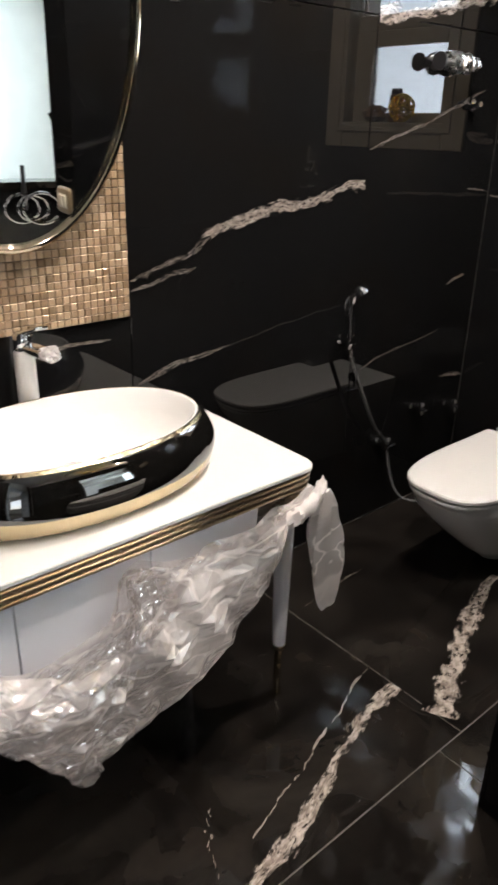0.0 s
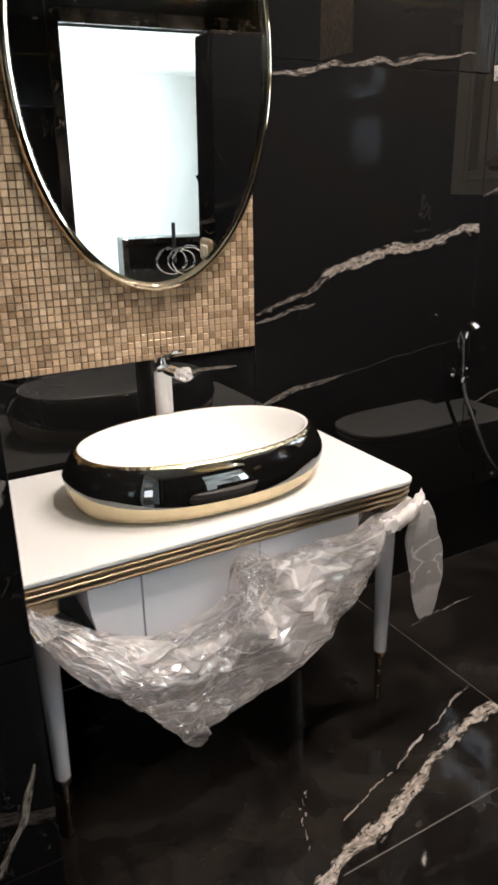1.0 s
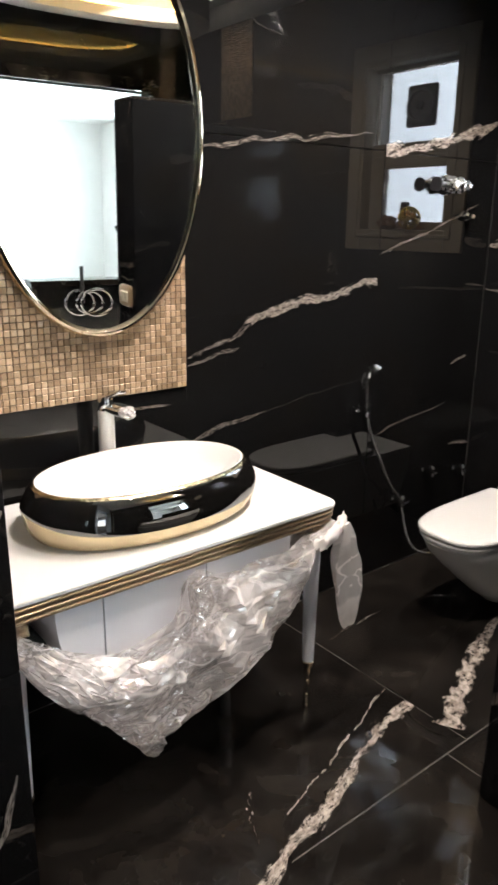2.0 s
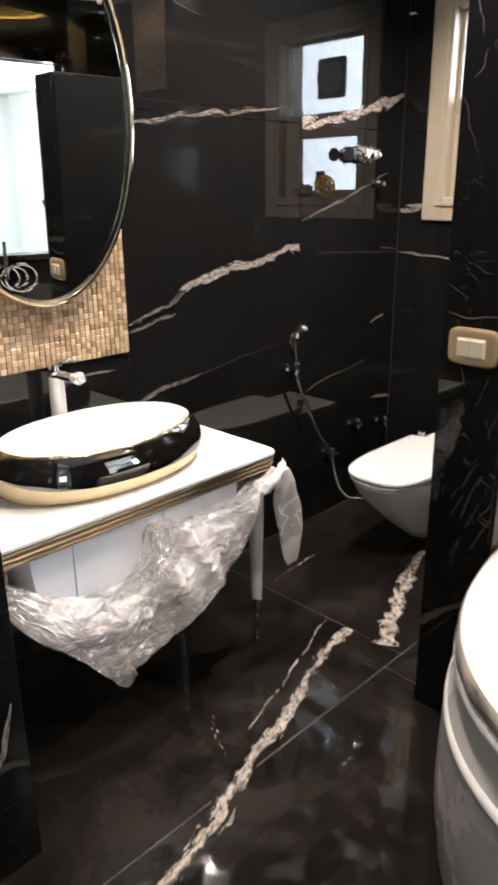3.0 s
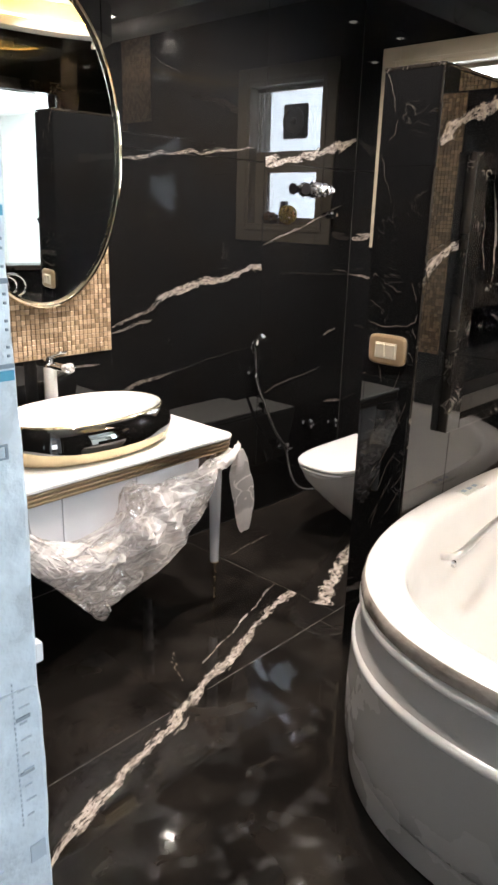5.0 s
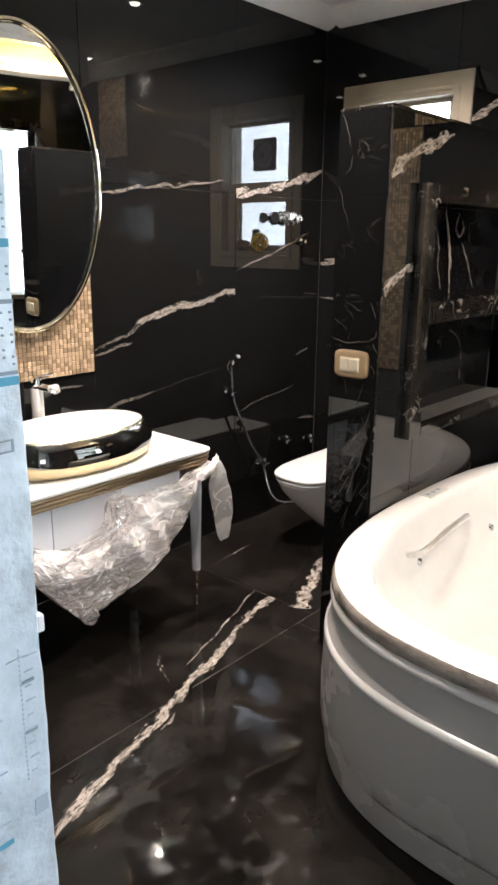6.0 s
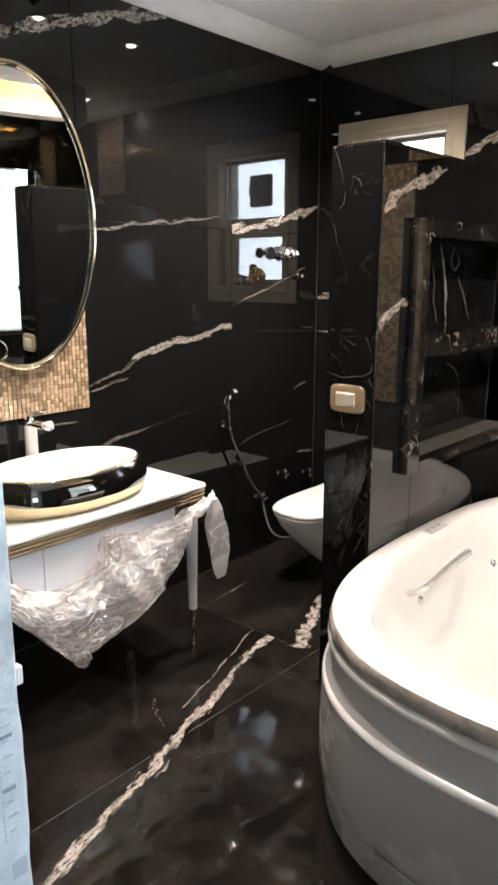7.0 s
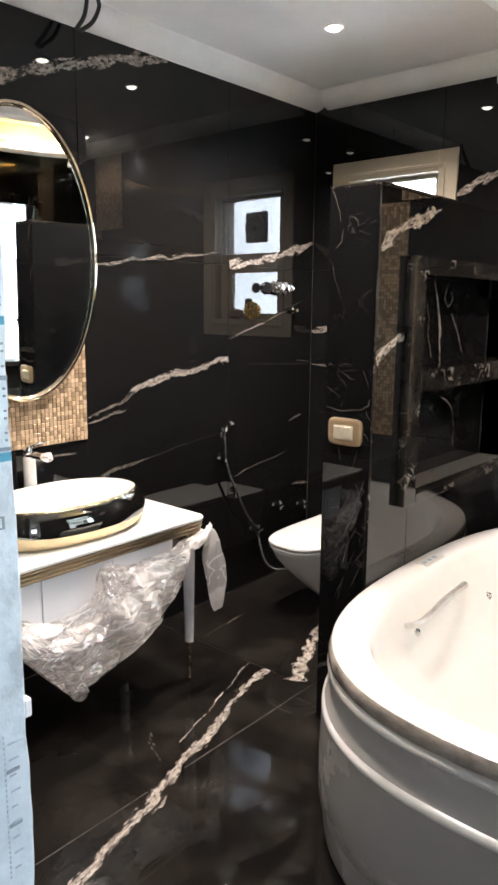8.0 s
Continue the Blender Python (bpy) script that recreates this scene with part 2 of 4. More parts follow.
FILM_FAINT = material("film_print_pale", (0.44, 0.53, 0.63), 0.35)
FILM_TEAL = material("film_print_blue", (0.10, 0.36, 0.53), 0.35)
PLASTIC = film_material("clear_plastic_wrap", 0.46, 0.09, (0.98, 0.93, 0.91), 0.25, clear=0.32)
PLASTIC_THICK = film_material("folded_plastic_wrap", 0.62, 0.25, (0.92, 0.88, 0.86), 0.08, clear=0.95)
LIGHT_DISC = glow("lamp_lens", (1.0, 0.93, 0.82), 26)
SKY_GLOW = glow("hazy_daylight", (0.88, 0.94, 1.0), 10.5)
COVE_GLOW = glow("warm_led_strip", (1.0, 0.64, 0.17), 8)
GLASS = material("window_glass", (0.9, 0.95, 1.0), 0.02)
gp = GLASS.node_tree.nodes["Principled BSDF"]
gp.inputs["Transmission Weight"].default_value = 1.0
gp.inputs["IOR"].default_value = 1.05

# ---- mesh helpers ----
ORIGIN = {}


def thing(name, at, label, category, group=""):
    ob = new(name)
    ob.location = at
    ORIGIN[ob] = Vector(at)
    return tagged(ob, label, category, group)


def part(name, bm, mat, parent=None, label="", smooth=False, uv=None):
    """Links bm, in world places, as one mesh under parent."""
    o = ORIGIN.get(parent, Vector())
    if parent is not None and o.length:
        bmesh.ops.translate(bm, verts=bm.verts, vec=-o)
    me = bpy.data.meshes.new(name)
    bm.normal_update()
    bm.to_mesh(me)
    bm.free()
    me.materials.append(mat)
    if smooth:
        me.polygons.foreach_set("use_smooth", [True] * len(me.polygons))
        me.set_sharp_from_angle(angle=radians(38))
    ob = new(name, me)
    ob.parent = parent
    ORIGIN[ob] = o
    if label:
        ob["label"] = label
    return ob


def box(x0, x1, y0, y1, z0, z1, bevel=0.0, seg=2, bm=None):
    bm2 = bmesh.new()
    bmesh.ops.create_cube(bm2, size=1)
    bmesh.ops.scale(bm2, verts=bm2.verts, vec=(x1 - x0, y1 - y0, z1 - z0))
    bmesh.ops.translate(bm2, verts=bm2.verts, vec=((x0 + x1) / 2, (y0 + y1) / 2, (z0 + z1) / 2))
    if bevel:
        bmesh.ops.bevel(bm2, geom=bm2.edges[:], offset=bevel, segments=seg, profile=0.5, affect="EDGES")
    if bm is None:
        return bm2
    me = bpy.data.meshes.new("t")
    bm2.to_mesh(me)
    bm2.free()
    bm.from_mesh(me)
    bpy.data.meshes.remove(me)
    return bm


def loft(rings, closed_ends=True):
    """Rings of equal count, joined one to the next."""
    bm = bmesh.new()
    rows = [[bm.verts.new(p) for p in ring] for ring in rings]
    n = len(rows[0])
    for a, b in zip(rows, rows[1:]):
        for i in range(n):
            bm.faces.new((a[i], a[(i + 1) % n], b[(i + 1) % n], b[i]))
    if closed_ends is True:
        bm.faces.new(rows[0][::-1])
    if closed_ends:
        bm.faces.new(rows[-1])
    bmesh.ops.recalc_face_normals(bm, faces=bm.faces[:])
    return bm


def smooth_line(points, steps=8):
    """Catmull-Rom through the points."""
    pts = [Vector(p) for p in points]
    pts = [pts[0] * 2 - pts[1]] + pts + [pts[-1] * 2 - pts[-2]]
    out = []
    for a, b, c, d in zip(pts, pts[1:], pts[2:], pts[3:]):
        for k in range(steps):
            t = k / steps
            out.append(0.5 * ((2 * b) + (c - a) * t + (2 * a - 5 * b + 4 * c - d) * t * t + (3 * b - a - 3 * c + d) * t ** 3))
    out.append(pts[-2])
    return out


def tube(points, radius, sides=10, steps=8):
    path = smooth_line(points, steps) if len(points) > 2 else [Vector(p) for p in points]
    rings, up = [], Vector((0.31, 0.2, 0.93))
    for i, p in enumerate(path):
        d = (path[min(i + 1, len(path) - 1)] - path[max(i - 1, 0)]).normalized()
        s = d.cross(up).normalized()
        u = s.cross(d)
        r = radius(i / (len(path) - 1)) if callable(radius) else radius
        rings.append([p + (s * math.cos(a) + u * math.sin(a)) * r for a in (2 * math.pi * k / sides for k in range(sides))])
    return loft(rings)


def lathe(profile, centre, sides=24, axis="z", caps=True):
    """profile: (radius, height along the axis)."""
    cx, cy, cz = centre
    rings = []
    for r, h in profile:
        ring = []
        for k in range(sides):
            a = 2 * math.pi * k / sides
            u, v = r * math.cos(a), r * math.sin(a)
            ring.append({"z": (cx + u, cy + v, cz + h), "x": (cx + h, cy + u, cz + v), "y": (cx + u, cy + h, cz + v)}[axis])
        rings.append(ring)
    return loft(rings, caps)


def oval(cx, cy, a, b, z, n=2.0, count=96):
    """A superellipse ring."""
    ring = []
    for k in range(count):
        t = 2 * math.pi * k / count
        c, s = math.cos(t), math.sin(t)
        ring.append((cx + a * math.copysign(abs(c) ** (2 / n), c), cy + b * math.copysign(abs(s) ** (2 / n), s), z))
    return ring


def structure(name, bm, mat, label="", smooth=False):
    ob = part(name, bm, mat, None, "", smooth)
    return tagged(ob, label, "", "", "structure")


def vein(parent, axis, level, points, width, mat, seed=0, wander=0.012, taper=(1, 1)):
    """A strip of the slab's own stone that carries a pale vein; it lies a millimetre proud. points: the two other axes."""
    path = [Vector((a, b, 0)) for a, b in points]
    path = smooth_line(path, 7)
    bm = bmesh.new()
    layer = bm.loops.layers.uv.new("UVMap")
    rows, run = [], 0.0
    for i, p in enumerate(path):
        d = (path[min(i + 1, len(path) - 1)] - path[max(i - 1, 0)]).normalized()
        s = Vector((-d.y, d.x, 0))
        q = p + s * wander * (noise.noise(Vector((p.x * 9, p.y * 9, seed))) + 0.45 * noise.noise(Vector((p.x * 42, p.y * 42, seed + 3))))
        w = width * (0.75 + 0.5 * noise.noise(Vector((p.x * 5, p.y * 5, seed + 7))))
        if i:
            run += (p - path[i - 1]).length
        fade = min(1.0, 1.35 - taper[0] + 4 * i / len(path), 1.35 - taper[1] + 4 * (len(path) - 1 - i) / len(path))
        row = []
        for v in (0, 0.5, 1):
            e = q + s * w * fade * (v - 0.5) * 2
            full = {"x": (level, e.x, e.y), "y": (e.x, level, e.y), "z": (e.x, e.y, level)}[axis]
            row.append((bm.verts.new(full), (run, v)))
        rows.append(row)
    for a, b in zip(rows, rows[1:]):
        for k in range(2):
            quad = (a[k], b[k], b[k + 1], a[k + 1])
            f = bm.faces.new([v for v, _ in quad])
            for loop, (_, uvp) in zip(f.loops, quad):
                loop[layer].uv = uvp
    return part("vein", bm, mat, parent)


def slabs(parent, axis, face, depth, us, vs, mat, gap=0.0015, bevel=0.0012):
    """Cladding slabs between the cuts us and vs; face: the visible plane, depth towards the backing (signed)."""
    for u0, u1 in zip(us, us[1:]):
        for v0, v1 in zip(vs, vs[1:]):
            lo, hi = sorted((face, face + depth))
            a, b, c, d = u0 + gap, u1 - gap, v0 + gap, v1 - gap
            r = {"x": (lo, hi, a, b, c, d), "y": (a, b, lo, hi, c, d), "z": (a, b, c, d, lo, hi)}[axis]
            part("slab", box(*r, bevel=bevel, seg=1), mat, parent)


# ---- floor, walls, ceiling ----
floor = structure("floor", box(-3.2, 3.4, -5.0, 1.95, -0.12, -0.003), FLOOR_GROUT, "polished black marble slab floor with pale veins")
slabs(floor, "z", 0.0, -0.0028, (XD - 0.16, 1.71, XW), (0.72, YM), BLACK_FLOOR, gap=0.0023, bevel=0.0006)
slabs(floor, "z", 0.0, -0.0028, (XD - 0.16, 1.60, XW), (YS - 0.15, 0.72), BLACK_FLOOR, gap=0.0023, bevel=0.0006)
FV = 0.001
vein(floor, "z", FV, [(0.0, 0.42), (0.12, 0.48), (0.30, 0.55), (0.47, 0.60), (0.67, 0.65), (0.89, 0.74), (1.06, 0.78), (1.28, 0.86), (1.51, 0.93), (1.707, 0.96)], 0.047, VEIN_FLOOR, 1, taper=(1, 0))
for n0, (line, wide) in enumerate((([(1.01, 0.85), (1.15, 0.89), (1.31, 0.94), (1.54, 1.02), (1.70, 1.08)], 0.009), ([(0.98, 0.985), (0.95, 0.95), (0.92, 0.90), (0.885, 0.82)], 0.005), ([(1.77, 1.44), (1.88, 1.45), (2.0, 1.46), (2.12, 1.47)], 0.005))):
    dash = random.Random(30 + n0)
    run = smooth_line([Vector((a, b, 0)) for a, b in line], 40)
    k = 0
    while k < len(run) - 4:
        m = min(len(run) - 1, k + dash.randint(4, 24))
        off = Vector((dash.uniform(-0.5, 0.5) * wide, dash.uniform(-0.5, 0.5) * wide, 0))
        vein(floor, "z", FV, [tuple((run[q] + off)[:2]) for q in (k, (2 * k + m) // 3, (k + 2 * m) // 3, m)], wide * dash.uniform(0.4, 1.05), VEIN_FLOOR, 200 + 50 * n0 + k)
        k = m + dash.randint(1, 6)
vein(floor, "z", FV, [(1.715, 0.79), (1.84, 0.86), (1.96, 0.91), (2.20, 1.02), (2.5, 1.1)], 0.074, VEIN_FLOOR, 4, taper=(0, 1))

wall_north = structure("wall_north", box(XD - 0.15, XW + 0.15, YM + 0.012, YM + 0.16, 0, ZC), GROUT, "mirror-polished black marble wall with pale veins")
NX = (0.30, 1.28, 2.28, XW)
slabs(wall_north, "y", YM, 0.012, NX, (0.0, 1.95, 2.92), BLACK)
NV = YM - 0.001
vein(wall_north, "y", NV, [(1.50, 1.255), (1.62, 1.31), (1.82, 1.36), (2.01, 1.38), (2.277, 1.43)], 0.038, VEIN, 11, taper=(1, 0))
vein(wall_north, "y", NV - 0.0004, [(1.285, 1.19), (1.38, 1.215), (1.49, 1.25), (1.58, 1.295)], 0.019, VEIN_FINE, 23)
vein(wall_north, "y", NV, [(1.285, 1.165), (1.38, 1.18), (1.52, 1.21)], 0.016, VEIN_FINE, 12)
vein(wall_north, "y", NV, [(1.30, 0.87), (1.42, 0.91), (1.51, 0.92), (1.66, 0.935)], 0.020, VEIN_FINE, 13)
vein(wall_north, "y", NV, [(1.34, 1.91), (1.52, 1.93), (1.66, 1.955), (1.96, 1.98), (2.19, 2.01)], 0.016, VEIN_FINE, 14, wander=0.02)
vein(wall_north, "y", NV, [(2.285, 1.95), (2.46, 1.97), (2.78, 2.04), (3.07, 2.12)], 0.046, VEIN, 15, taper=(0, 1))
vein(wall_north, "y", NV, [(2.285, 1.54), (2.46, 1.59), (2.78, 1.69), (2.96, 1.75)], 0.012, VEIN_FINE, 16)
vein(wall_north, "y", NV, [(0.80, 2.58), (1.08, 2.69), (1.29, 2.76), (1.51, 2.83), (1.83, 2.90)], 0.055, VEIN, 17)
vein(wall_north, "y", NV, [(2.33, 0.72), (2.50, 0.76), (2.62, 0.77), (2.84, 0.80)], 0.011, VEIN_FINE, 18)
vein(wall_north, "y", NV, [(2.90, 0.575), (3.0, 0.565), (3.07, 0.56)], 0.018, VEIN, 19)
vein(wall_north, "y", NV, [(2.92, 1.39), (3.0, 1.375), (3.07, 1.365)], 0.012, VEIN_FINE, 20)
vein(wall_north, "y", NV, [(1.66, 0.937), (1.80, 0.955), (1.98, 0.978), (2.20, 1.0)], 0.004, VEIN_HAIR, 24)
vein(wall_north, "y", NV, [(1.30, 1.915), (1.20, 1.912), (1.10, 1.915)], 0.006, VEIN_FINE, 25)
vein(wall_north, "y", NV, [(1.55, 2.33), (1.63, 2.30), (1.70, 2.285)], 0.005, VEIN_HAIR, 26)
vein(wall_north, "y", NV, [(0.95, 1.01), (1.04, 1.03), (1.15, 1.04), (1.21, 1.03)], 0.011, VEIN_FINE, 21)
vein(wall_north, "y", NV, [(2.86, 1.0), (2.94, 1.02), (2.98, 1.03)], 0.014, VEIN, 22)

# window wall, with its opening
WY0, WY1, WZ0, WZ1 = 0.885, 1.50, 1.62, 2.48
SILL = WZ0 + 0.012
wall_east = structure("wall_east", box(XW + 0.012, XW + 0.20, YS, WY0, 0, ZC), GROUT, "mirror-polished black marble wall round a window")
for r in ((WY1, YM + 0.012, 0, ZC), (WY0, WY1, 0, WZ0), (WY0, WY1, WZ1, ZC)):
    part("backing", box(XW + 0.012, XW + 0.20, *r), GROUT, wall_east)
for r in ((WY1, YM, 0, 1.95), (WY1, YM, 1.95, 2.92), (WY0, WY1, 0, WZ0), (WY0, WY1, WZ1, 2.92),
          (0.0, WY0, 0, 0.97), (0.0, WY0, 0.97, 1.95), (0.0, WY0, 1.95, 2.92), (YS, 0.0, 0, 0.97), (YS, 0.0, 0.97, 1.95), (YS, 0.0, 1.95, 2.92)):
    slabs(wall_east, "x", XW, 0.012, r[:2], r[2:], BLACK)
vein(wall_east, "x", XW - 0.001, [(0.80, 2.33), (0.68, 2.38), (0.55, 2.42), (0.3, 2.47)], 0.045, VEIN, 31)
vein(wall_east, "x", XW - 0.001, [(1.74, 1.57), (1.66, 1.58), (1.61, 1.60)], 0.035, VEIN, 32)
vein(wall_east, "x", XW - 0.001, [(1.74, 1.36), (1.5, 1.34), (1.2, 1.32)], 0.012, VEIN, 33)

# column between the door and the vanity
column = structure("column", box(XD - 0.15, 0.29, 0.932, YM + 0.012, 0, ZC), GROUT, "black marble clad column end beside the vanity")
slabs(column, "y", 0.92, 0.012, (XD, 0.302), (0.0, 0.75, 1.95, 2.92), BLACK_WEB)
slabs(column, "x", 0.302, -0.012, (0.934, YM), (0.0, 0.75, 1.95, 2.92), BLACK)
vein(column, "y", 0.919, [(0.10, 0.98), (0.2, 1.0), (0.25, 1.06), (0.29, 1.12)], 0.05, VEIN, 41)
vein(column, "y", 0.919, [(0.05, 0.1), (0.15, 0.22), (0.22, 0.34), (0.27, 0.5)], 0.02, VEIN, 42)

# door wall
wall_west = structure("wall_west", box(XD - 0.15, XD, 0.052, 0.932, 0, ZC), WHITE_PAINT, "painted wall beside the bathroom doorway")
part("wall_end", box(XD - 0.15, XD, YS - 0.15, -1.0, 0, ZC), WHITE_PAINT, wall_west)
part("lintel", box(XD - 0.15, XD, -1.0, 0.052, 2.27, ZC), WHITE_PAINT, wall_west)
slabs(wall_west, "x", XD + 0.012, -0.012, (0.06, 0.918), (0.0, 0.97, 1.95, 2.92), BLACK)
slabs(wall_west, "x", XD + 0.012, -0.012, (YS + 0.014, -1.01), (0.0, 0.97, 1.95, 2.92), BLACK)

# tub-side wall with the opening to the bright room
OX0, OX1, OZ0, OZ1 = 1.20, 2.44, 0.78, 2.42
wall_south = structure("wall_south", box(XD, OX0, YS - 0.14, YS - 0.012, 0, ZC), WHITE_PAINT, "black marble wall with a wide opening over the bathtub")
for r in ((OX1, XW + 0.2, 0, ZC), (OX0, OX1, 0, OZ0), (OX0, OX1, OZ1, ZC)):
    part("backing", box(*r[:2], YS - 0.14, YS - 0.012, *r[2:]), WHITE_PAINT, wall_south)
for r in ((XD + 0.014, 0.39, 0, 0.97), (XD + 0.014, 0.39, 0.97, 1.95), (XD + 0.014, 0.39, 1.95, 2.92), (0.39, OX0 - 0.07, 0, 0.97), (0.39, OX0 - 0.07, 0.97, 1.95), (0.39, OX0 - 0.07, 1.95, 2.92),
          (OX0 - 0.07, OX1 + 0.07, 0, OZ0), (OX0 - 0.07, OX1 + 0.07, OZ1 + 0.08, 2.92), (OX1 + 0.07, XW, 0, 0.97), (OX1 + 0.07, XW, 0.97, 1.95), (OX1 + 0.07, XW, 1.95, 2.92)):
    slabs(wall_south, "y", YS, -0.012, r[:2], r[2:], BLACK)
vein(wall_south, "y", YS + 0.001, [(0.4, 1.18), (0.8, 1.22), (1.13, 1.2)], 0.03, VEIN, 51)
for r in ((OX0 - 0.07, OX0, OZ0, OZ1 + 0.08), (OX1, OX1 + 0.07, OZ0, OZ1 + 0.08), (OX0, OX1, OZ1, OZ1 + 0.08)):
    part("opening_trim", box(*r[:2], YS - 0.15, YS + 0.022, *r[2:], bevel=0.004), GREY_EDGE, wall_south)
low_wall = structure("low_wall", box(1.55, OX1, YS - 0.13, YS + 0.012, OZ0, 1.08, bevel=0.003), BLACK, "low black marble wall with a grey stone edge")
part("edge_cap", box(1.51, OX1, YS - 0.14, YS + 0.03, 1.08, 1.12, bevel=0.004), GREY_EDGE, low_wall)
part("edge_post", box(1.51, 1.55, YS - 0.14, YS + 0.03, OZ0, 1.08, bevel=0.004), GREY_EDGE, low_wall)

# bright room beyond the opening, and the hall in which the walk ends
# the window openings left in these walls are unseen, made for the added lamps
for nm, r in (("wall_bedroom_end", (-0.34, XW + 0.3, -4.7, -4.6, 0, ZC)), ("wall_bedroom_side", (XW + 0.2, XW + 0.3, -4.6, -3.6, 0, ZC)), ("wall_bedroom_inner", (-0.34, -0.19, -4.7, YS - 0.15, 0, ZC)),
              ("wall_bedroom_pier", (XW + 0.2, XW + 0.3, -2.0, YS - 0.14, 0, ZC)), ("wall_bedroom_sill", (XW + 0.2, XW + 0.3, -3.6, -2.0, 0, 0.9)), ("wall_bedroom_head", (XW + 0.2, XW + 0.3, -3.6, -2.0, 2.5, ZC)),
              ("wall_hall_side", (-3.1, XD - 0.15, 1.4, 1.5, 0, ZC)), ("wall_hall_back", (-3.1, -3.0, -3.1, 1.4, 0, ZC)),
              ("wall_hall_sill", (-3.0, -0.34, -3.1, -3.0, 0, 0.85)), ("wall_hall_head", (-3.0, -0.34, -3.1, -3.0, 2.35, ZC)), ("wall_hall_pier", (-3.0, -2.05, -3.1, -3.0, 0.85, 2.35)), ("wall_hall_pier_two", (-0.55, -0.34, -3.1, -3.0, 0.85, 2.35))):
    structure(nm, box(*r), WHITE_PAINT, "plain white painted wall")
structure("bedroom_bulkhead", box(0.9, 3.28, -4.6, -3.2, 2.45, ZC), WHITE_PAINT, "white dropped ceiling beam")

ceiling = structure("ceiling", box(-3.1, XW + 0.3, -4.7, YM + 0.16, ZC, ZC + 0.12), WHITE_PAINT, "smooth white plaster ceiling")


def cornice(a, b, inward):
    """A stepped cove along a wall's head."""
    prof = [(0, 2.905), (0.006, 2.905)] + [(0.006 + 0.094 * math.sin(a) ** 1.2, 2.999 - 0.092 * math.cos(a)) for a in (math.pi / 2 * k / 8 for k in range(9))] + [(0, 2.9992)]
    a, b, inward = Vector(a), Vector(b), Vector(inward)
    return loft([[tuple(p + inward * d + Vector((0, 0, z))) for d, z in prof] for p in (a, b)])


trim = structure("trim", cornice((0.30, YM, 0), (XW, YM, 0), (0, -1, 0)), CORNICE, "white plaster cornice along the ceiling edge")
part("cornice", cornice((XW, YM - 0.09, 0), (XW, YS, 0), (-1, 0, 0)), CORNICE, trim)
part("cornice", cornice((XD, YS, 0), (XW - 0.09, YS, 0), (0, 1, 0)), CORNICE, trim)

# oval dropped ring with the warm cove light, over the tub
tray = thing("ceiling_cove", (1.9, -0.5, ZC), "white oval plaster ceiling cove with warm yellow light", "ceiling cove")
rings = [oval(1.9, -0.5, a, b, z, 2.6, 72) for a, b, z in ((0.92, 0.66, ZC), (0.92, 0.66, 2.80), (0.90, 0.64, 2.785), (0.82, 0.56, 2.785), (0.80, 0.54, 2.80), (0.80, 0.54, 2.86), (0.86, 0.60, 2.87), (0.86, 0.60, ZC - 0.002))]
part("plaster_ring", loft(rings, False), WHITE_PAINT, tray, smooth=True)
part("led_strip", loft([oval(1.9, -0.5, a, b, z, 2.6, 72) for a, b, z in ((0.845, 0.585, 2.872), (0.845, 0.585, 2.884), (0.83, 0.57, 2.884), (0.83, 0.57, 2.872))], False), COVE_GLOW, tray, "warm glowing strip")

for px, py in DOWNLIGHTS:
    d = thing("downlight", (px, py, ZC), "small round white recessed downlight, lit, in the ceiling", "ceiling light", "ceiling downlights")
    part("bezel", lathe([(0.030, -0.001), (0.046, -0.001), (0.048, -0.006), (0.044, -0.010), (0.030, -0.008)], (px, py, ZC), 28, caps=False), WHITE_PAINT, d, smooth=True)
    part("lens", lathe([(0.029, -0.004), (0.028, -0.012), (0.020, -0.017), (0.001, -0.019)], (px, py, ZC), 24), LIGHT_DISC, d, "bright glowing lens")

# ---- partition with its niche ----
PX, PY0, PY1, PZ = 1.525, 0.328, 0.547, 2.148
NX0, NX1, NZ0, NZ1 = 1.830, 2.84, 0.970, 1.848
partition = structure("partition", box(PX + 0.012, XW, PY0 + 0.15, PY1 - 0.012, 0, PZ - 0.012), GROUT, "free-standing black marble partition wall with a framed niche")
for r in ((PX + 0.012, NX0, 0, PZ - 0.012), (NX1, XW, 0, PZ - 0.012), (NX0, NX1, 0, NZ0), (NX0, NX1, NZ1, PZ - 0.012)):
    part("backing", box(*r[:2], PY0 + 0.012, PY0 + 0.15, *r[2:]), GROUT, partition)
for r in ((PX, NX0, 0, 1.15), (PX, NX0, 1.15, PZ), (NX1, XW, 0, PZ), (NX0, NX1, 0, NZ0), (NX0, NX1, NZ1, PZ)):
    slabs(partition, "y", PY0, 0.012, r[:2], r[2:], BLACK)
slabs(partition, "y", PY1, -0.012, (PX, 2.28, XW), (0.0, 1.15, PZ), BLACK)
slabs(partition, "x", PX, 0.012, (PY0 + 0.012, PY1 - 0.012), (0.0, 1.15, PZ), BLACK_WEB, gap=0.0006)
part("top_slab", box(PX, XW, PY0, PY1, PZ, PZ + 0.012, bevel=0.002), GREY_EDGE, partition)
part("corner_edge", box(PX - 0.0015, PX + 0.006, PY0 - 0.0015, PY0 + 0.006, 0, PZ, bevel=0.002), GREY_EDGE, partition)
part("niche_back", box(NX0, NX1, PY0 + 0.135, PY0 + 0.149, NZ0, NZ1), BLACK_WEB, partition)
